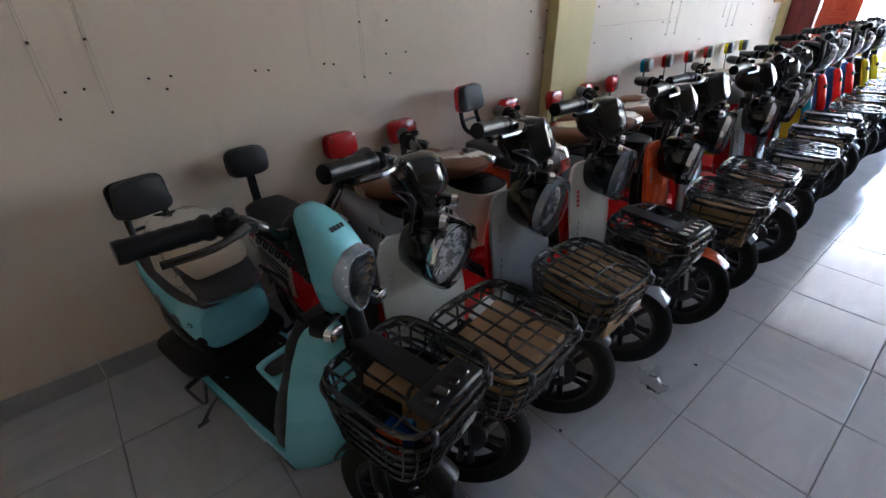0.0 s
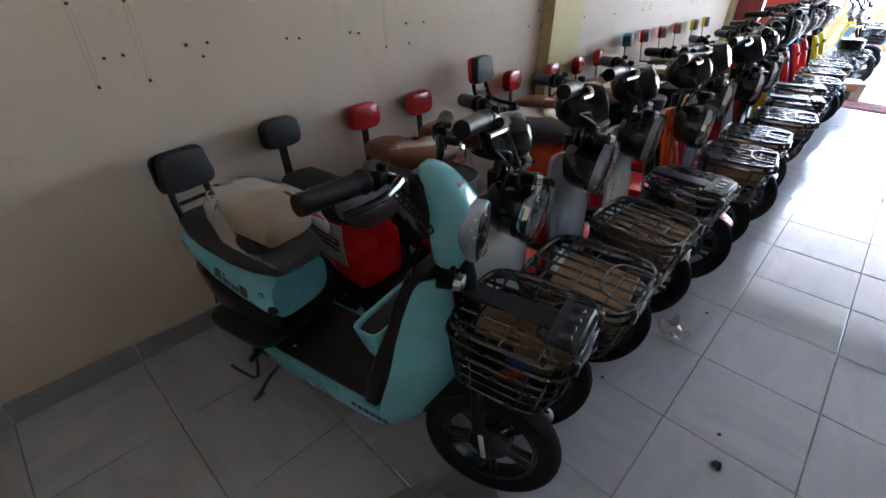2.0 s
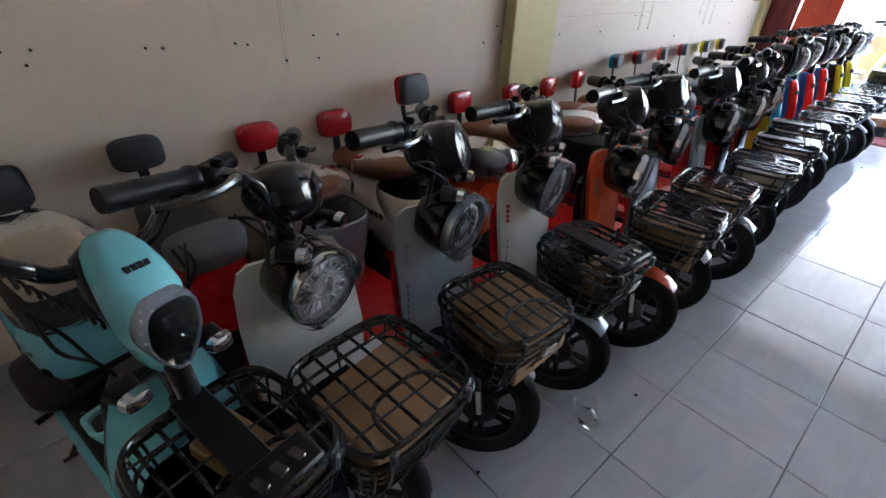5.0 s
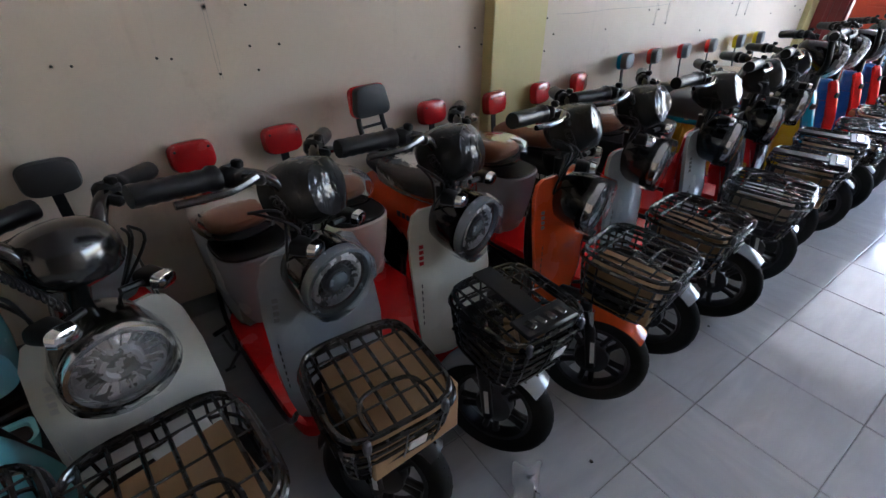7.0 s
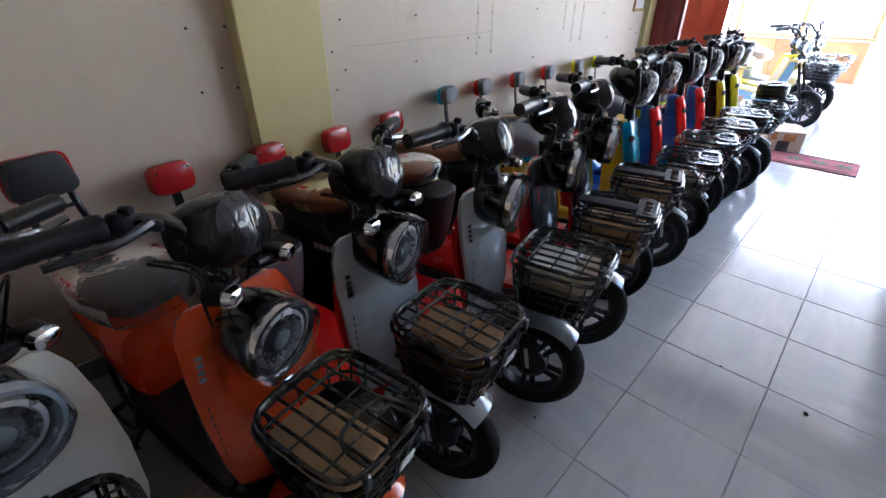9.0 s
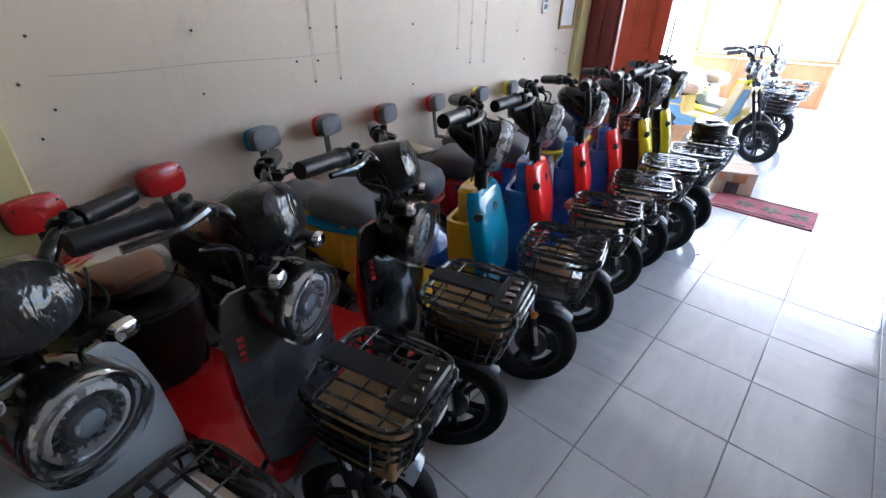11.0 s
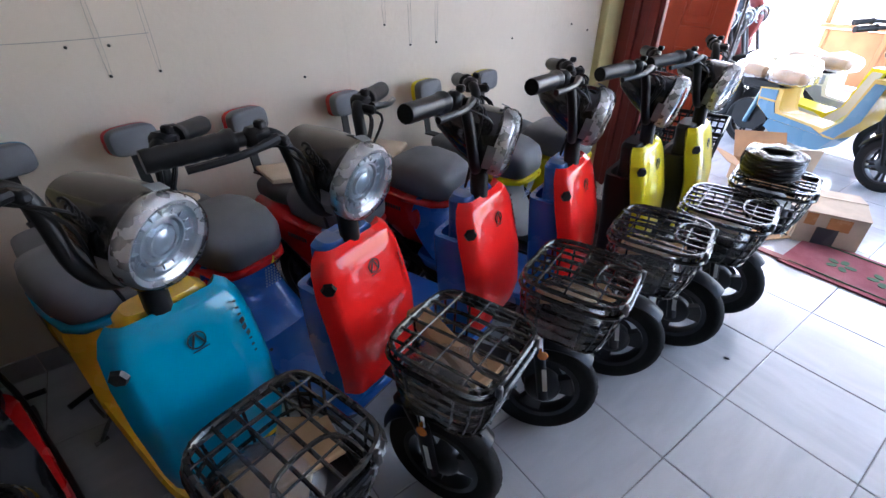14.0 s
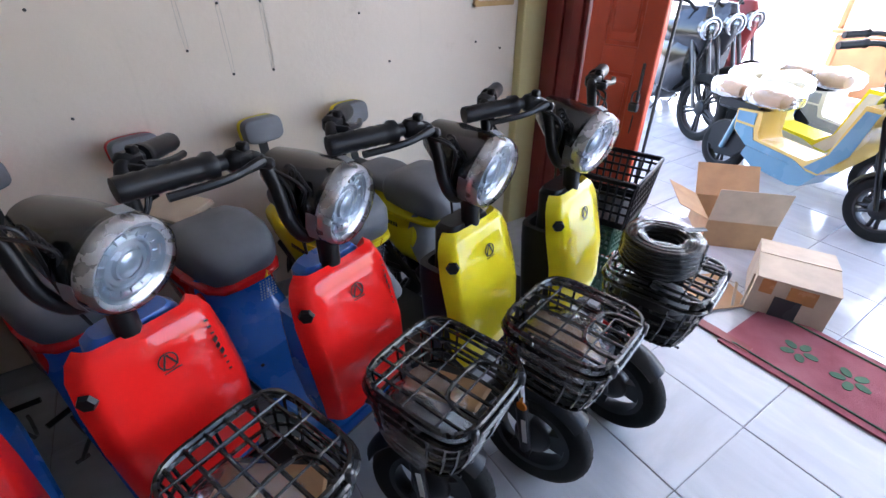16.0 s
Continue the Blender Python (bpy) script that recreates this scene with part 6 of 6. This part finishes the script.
for k in range(9, 15):
    rnd = random.Random(k)
    if k != 14:
        in_basket(k, film_bag(0.21 if k == 13 else 0.17, 0.21, 0.15 if k == 13 else 0.135, 2.0 + k), BAGFILM, "plastic_bag", "clear film bag of parts in a wire basket", "bag", -0.01 if k == 13 else -0.04, -0.06, 0.52, rnd.uniform(-10, 10))
        in_basket(k, crumple(slab(0.075, 0.2, 0.012), 0.01, 14, k), CARD, "cardboard_piece", "strip of brown cardboard in a wire basket", "cardboard", rnd.uniform(-0.02, 0.05), -0.06, 0.592, rnd.uniform(-60, 40), rnd.uniform(-14, 10))
        in_basket(k, slab(0.09, 0.15, 0.075), BLACK, "charger_brick", "black charger brick in a wire basket", "charger", 0.05, -0.08, 0.52, rnd.uniform(-15, 15))
    else:
        in_basket(k, film_bag(0.17, 0.2, 0.12, 9.0), BLACK, "plastic_bag", "black bag of parts in a wire basket", "bag", 0, -0.06, 0.52)
in_basket(10, crumple(slab(0.05, 0.25, 0.028), 0.006, 16, 4.0), CARD, "cardboard_piece", "folded kraft card sticking out of a wire basket", "cardboard", 0.0, -0.03, 0.628, -16, 9)
in_basket(9, crumple(slab(0.2, 0.09, 0.014), 0.012, 14, 6.0), CARD, "cardboard_piece", "torn strip of kraft card in a wire basket", "cardboard", 0.0, -0.06, 0.612, -12)
in_basket(11, slab(0.07, 0.18, 0.006), CARDPALE, "cardboard_tag", "kraft card hung from the seat", "card", 0.075, 0.70, 0.40, 0, 84)
in_basket(13, slab(0.10, 0.006, 0.14), PAPER, "paper_sheet", "white paper sheet tucked behind the shield", "paper", 0.12, 0.42, 0.52, 20, 20)
in_basket(10, crumple(slab(0.12, 0.16, 0.02), 0.008, 18), CARDPALE, "cardboard_piece", "kraft packing on the pillion seat", "cardboard", -0.03, 1.1, 0.658, 24, 0, 8)
in_basket(11, crumple(slab(0.13, 0.17, 0.02), 0.008, 18), CARDPALE, "cardboard_piece", "kraft packing on the pillion seat", "cardboard", -0.02, 1.1, 0.658, -20, 0, 8)
in_basket(12, crumple(slab(0.14, 0.20, 0.02), 0.008, 18), CARDPALE, "cardboard_piece", "kraft packing on the pillion seat", "cardboard", 0.0, 1.1, 0.658, 14, 0, -6)

# ---------------------------------------------------------------- row along the other side
for k, x in enumerate((4.06, 4.5, 4.95, 5.4, 5.85)):
    scooter_a(pose(x, -0.66, 0, 0, 0, 180 + (4, -6, 3, 5, -4)[k]), DARKGREY, BLACK, BLACK, BLACK, LEATHERBLACK, "black", BLACK, "black electric scooter parked across the aisle", seed=20 + k)

# ---------------------------------------------------------------- outside the door
# yellow paled to carry the doorway's glare haze in its colour
HAZEYELLOW = paint("hazed_yellow_plastic", (0.60, 0.42, 0.10))
PALE = paint("cream_plastic", (0.6, 0.55, 0.36))


def prism(outline, w, x=0.0):
    """An outline of (y, z) made w wide."""
    return loft([[(x + s * w / 2, y, z) for y, z in outline] for s in (-1, 1)])


def cargo_scooter(m, frame_c, panel_c, label, seed):
    """Step-through scooter with an angular deep frame and long film-wrapped seats."""
    root = thing("electric_scooter", label, "scooter", "scooters on the forecourt", m)
    def low(outline):
        return [(y, z if z < 0.3 else 0.3 + (z - 0.3) * 0.8) for y, z in outline]

    wheel(root, "rear_wheel", 1.09)
    wheel(root, "front_wheel", 0.0)
    part("fork", join(*[tube([(s * 0.055, 0.0, 0.19), (s * 0.05, 0.2, 0.75)], 0.015, 8) for s in (-1, 1)], tube([(0, 0.19, 0.7), (0, 0.25, 0.93)], 0.02, 8)), BLACK, root)
    part("front_fender", fender_shape(0.0, 0.215, 40, 160, 0.09), BLACK, root)
    part("frame_shell", prism(low([(0.99, 0.55), (0.80, 0.575), (0.785, 0.40), (0.76, 0.36), (0.42, 0.335), (0.33, 0.42), (0.25, 0.80), (0.16, 0.80), (0.21, 0.45), (0.33, 0.27), (0.84, 0.285), (0.97, 0.38)]), 0.21), frame_c, root)
    for s in (-1, 1):
        part("side_panel", prism(low([(0.975, 0.54), (0.835, 0.555), (0.83, 0.46), (0.965, 0.46)]), 0.008, s * 0.108), panel_c, root)
        part("side_panel", prism(low([(0.965, 0.44), (0.83, 0.44), (0.80, 0.345), (0.50, 0.315), (0.40, 0.275), (0.84, 0.288), (0.96, 0.385)]), 0.008, s * 0.108), panel_c, root)
        part("front_panel", prism(low([(0.315, 0.43), (0.235, 0.77), (0.165, 0.77), (0.212, 0.46), (0.325, 0.282), (0.42, 0.29)]), 0.008, s * 0.108), panel_c, root)
        part("shock_absorber", tube([(s * 0.07, 1.05, 0.2), (s * 0.08, 0.98, 0.48)], 0.018, 8), SKYBLUE, root)
    part("skirt", prism(low([(0.84, 0.282), (0.33, 0.268), (0.40, 0.17), (0.47, 0.15), (0.76, 0.17), (0.86, 0.22)]), 0.2), panel_c, root)
    part("chain_guard", prism(low([(1.2, 0.33), (1.08, 0.41), (0.94, 0.37), (0.88, 0.24), (0.96, 0.15), (1.1, 0.13), (1.2, 0.2)]), 0.1), BLACK, root)
    part("tail", at(rbox(0.15, 0.36, 0.09, 0.02), 0, 1.02, 0.51), BLACK, root)
    for y, ln in ((0.84, 0.28), (1.14, 0.26)):
        st = part("seat", at(long_loft([(-ln / 2, 0, 0.1, 0.04), (-ln / 2 + 0.02, 0, 0.2, 0.09), (0, 0.005, 0.24, 0.125), (ln / 2 - 0.02, 0, 0.2, 0.1), (ln / 2, 0, 0.1, 0.04)], 20), 0, y, 0.60), CREAM if seed % 2 else PALE, root, "pale seat")
        part("film", wrapped(at(long_loft([(-ln / 2 - 0.01, 0, 0.12, 0.06), (-ln / 2 + 0.02, 0, 0.22, 0.11), (0, 0.005, 0.26, 0.145), (ln / 2 - 0.02, 0, 0.22, 0.12), (ln / 2 + 0.01, 0, 0.12, 0.06)], 24), 0, y, 0.60), 0.012, seed + y), FILM, st, "creased clear packing film")
    bar = part("handlebar", bar_shape(0.3, [(0.0, 0.25, 0.92), (0.06, 0.25, 0.93), (0.09, 0.28, 0.98), (0.15, 0.31, 1.0), (0.32, 0.37, 0.99)]), BLACK, root)
    for s in (-1, 1):
        part("grip", grip_shape(s, (0.2, 0.33, 1.0), (0.33, 0.372, 0.99)), BLACK, bar)
    round_lamp(root, 0.16, 0.82, 0.075, 4, 0.09, seed, False)
    basket(root, False, False)
    return root


cargo_scooter(pose(8.04, 0.60, 0, 0, 0, -16), HAZEYELLOW, SKYBLUE, "yellow and sky-blue step-through scooter with film-wrapped seats", 1)
cargo_scooter(pose(8.50, 0.74, 0, 0, 0, -17), LIME, PALE, "yellow-green and cream step-through scooter with wrapped seats", 2)
cargo_scooter(pose(8.95, 0.60, 0, 0, 0, -18), WHITE, GREY, "white and grey step-through scooter with wrapped seats", 3)


def motorbike(m, colour, label, seed):
    """Street motorcycle: tank, fairing, long seat, exposed engine."""
    root = thing("motorcycle", label, "motorcycle", "motorcycles on the forecourt", m)
    for nm, y in (("front_wheel", 0.0), ("rear_wheel", 1.25)):
        w = new(nm)
        w.parent, w.location = root, (0, y, 0.28)
        shared(("tyre", 0.28), "tyre", lambda: tyre_shape(0.28, 0.038), RUBBER, w)
        shared(("rim", 0.28), "rim", lambda: rim_shape(0.28), RIM, w)
    part("fork", join(*[tube([(s * 0.075, 0.0, 0.28), (s * 0.075, 0.28, 0.92)], 0.018, 8) for s in (-1, 1)]), STEEL, root)
    part("engine", join(at(rbox(0.24, 0.34, 0.26, 0.05), 0, 0.62, 0.38), at(lathe([(0.0, -0.14), (0.1, -0.14), (0.1, 0.14), (0.0, 0.14)], 16), 0, 0.68, 0.36, 0, 90, 0)), STEEL, root, "dark metal engine")
    part("tank", long_loft([(0.34, 0.80, 0.12, 0.10), (0.4, 0.83, 0.22, 0.2), (0.55, 0.84, 0.25, 0.22), (0.7, 0.80, 0.2, 0.16), (0.78, 0.77, 0.12, 0.08)]), colour, root, "glossy tank")
    part("fairing", sheet(lambda u, v: ((2 * u - 1) * (0.1 + 0.05 * math.sin(math.pi * v)), 0.2 + 0.25 * (2 * u - 1) ** 2 - 0.08 * math.sin(math.pi * v), 0.62 + 0.42 * v), 10, 10, 0.01), colour, root)
    part("seat", long_loft([(0.72, 0.77, 0.14, 0.05), (0.8, 0.78, 0.24, 0.09), (1.05, 0.80, 0.24, 0.09), (1.3, 0.86, 0.18, 0.08), (1.42, 0.88, 0.08, 0.03)]), LEATHERBLACK, root, "long black seat")
    part("tail", long_loft([(0.95, 0.66, 0.16, 0.12), (1.2, 0.74, 0.18, 0.1), (1.45, 0.80, 0.1, 0.05)]), colour, root)
    part("body_cover", long_loft([(0.24, 0.62, 0.2, 0.3), (0.34, 0.58, 0.3, 0.5), (0.5, 0.54, 0.28, 0.48), (0.7, 0.56, 0.26, 0.42), (0.95, 0.64, 0.24, 0.28), (1.2, 0.72, 0.2, 0.18), (1.35, 0.76, 0.12, 0.1)]), colour, root, "dark body panels")
    part("exhaust", tube(curve([(0.12, 0.5, 0.26), (0.15, 0.75, 0.2), (0.16, 1.0, 0.26), (0.17, 1.35, 0.36)], 4), [0.02] * 7 + [0.04] * 6, 10), CHROME, root, "chrome exhaust")
    part("swing_arm", join(*[tube([(s * 0.08, 0.75, 0.34), (s * 0.08, 1.25, 0.28)], 0.02, 8) for s in (-1, 1)]), BLACK, root)
    part("handlebar", bar_shape(0.34, [(0, 0.28, 1.0), (0.08, 0.29, 1.02), (0.16, 0.33, 1.08), (0.36, 0.40, 1.08)]), BLACK, root)
    round_lamp(root, 0.14, 0.88, 0.085, 4, 0.1, seed, False, False)
    part("front_fender", fender_shape(0.0, 0.31, 45, 150, 0.11), colour, root)
    part("side_stand", tube([(-0.1, 0.7, 0.25), (-0.24, 0.74, 0.008)], 0.01, 8), STEEL, root)
    for s in (-1, 1):
        part("mirror", join(tube([(s * 0.17, 0.33, 1.08), (s * 0.24, 0.28, 1.24)], 0.005, 6), at(rbox(0.1, 0.02, 0.065, 0.015), s * 0.25, 0.28, 1.26)), BLACK, root)


motorbike(pose(8.82, 2.15, 0, 0, 0, -22), BLACKGLOSS, "black motorcycle parked outside the doorway", 1)
motorbike(pose(9.28, 2.20, 0, 0, 0, -25), DARKGREY, "dark grey motorcycle parked outside the doorway", 2)
motorbike(pose(9.75, 2.25, 0, 0, 0, -20), DARKRED, "dark red motorcycle parked outside the doorway", 3)

# wooden stall front across the forecourt
WOOD = surface("orange_varnished_wood", (0.55, 0.26, 0.11), rough=0.4, vary=0.25, scale=3, fine=50, bump=0.15)
stall = thing("wooden_stall", "orange-brown varnished wooden stall front with glass", "stall", m=pose(11.6, 1.35, 0))
part("lower_panel", join(at(rbox(0.05, 1.9, 0.62, 0.01), 0, 0, 0.33), *[at(rbox(0.07, 0.06, 0.62, 0.01), -0.01, y, 0.33) for y in (-0.92, -0.31, 0.31, 0.92)]), WOOD, stall)
part("counter", at(rbox(0.4, 2.0, 0.05, 0.01), 0.12, 0, 0.68), WOOD, stall)
for y in (-0.95, 0.0, 0.95):
    part("post", at(rbox(0.06, 0.06, 1.5, 0.01), 0, y, 1.45), WOOD, stall)
part("top_rail", at(rbox(0.06, 2.0, 0.1, 0.01), 0, 0, 2.2), WOOD, stall)
for y in (-0.475, 0.475):
    part("pane", at(rbox(0.006, 0.86, 1.4, 0), 0, y, 1.42), LENS, stall, "clear glass pane")

# ---------------------------------------------------------------- tiles of the floor and the skirting
TILE_MESH = mesh_of("tile", at(rbox(0.3978, 0.3978, 0.008, 0.0035, 2), 0, 0, -0.004), TILE, 12)
near, far_tiles = [], []
for i in range(-9, 30):
    for j in range(-9, 15):
        x, y = 1.2 + 0.4 * i, 0.13 + 0.4 * j
        if x < BACK_X + 0.2 or y < SIDE_Y + 0.2 or (x < FRONT_X + 0.1 and y > WALL_Y - 0.2) or x > 12.8 or y > 5.8:
            continue
        (near if -1.6 < x < 8.6 and -0.9 < y < 2.0 else far_tiles).append((x, y))
for x, y in near:
    ob = new("tile", TILE_MESH)
    ob.parent = ground
    ob.matrix_basis = pose(x + random.uniform(-0.0006, 0.0006), y + random.uniform(-0.0006, 0.0006), random.uniform(-0.0006, 0.0004), 0, 0, 90 * random.randrange(4))
rest = part("tile_field", join(*[at(rbox(0.3965, 0.3965, 0.008, 0), x, y, -0.004) for x, y in far_tiles]), TILE, ground)
rest["kind"] = "stuff"
edge = part("tile_field", join(*[at(rbox(0.3965, 0.003 + WALL_Y - 1.932, 0.008, 0), 1.2 + 0.4 * i, (WALL_Y + 1.932) / 2, -0.004) for i in range(-9, 14)]), TILE, ground)
edge["kind"] = "stuff"
SKIRT = mesh_of("skirting_tile", at(rbox(0.3965, 0.009, 0.088, 0.001, 1), 0, 0, 0.046), surface("grey_skirting_tile", (0.36, 0.36, 0.36), rough=0.3, vary=0.12, scale=5, fine=60, bump=0.03, dirt=0.2))
for i in range(-9, 14):
    x = 1.2 + 0.4 * i
    if 2.24 < x < 3.0:
        continue
    if x > BACK_X + 0.2 and x < 6.3:
        ob = new("tile", SKIRT)
        ob.parent = skirting
        ob.matrix_basis = pose(x, WALL_Y - 0.0055, 0)
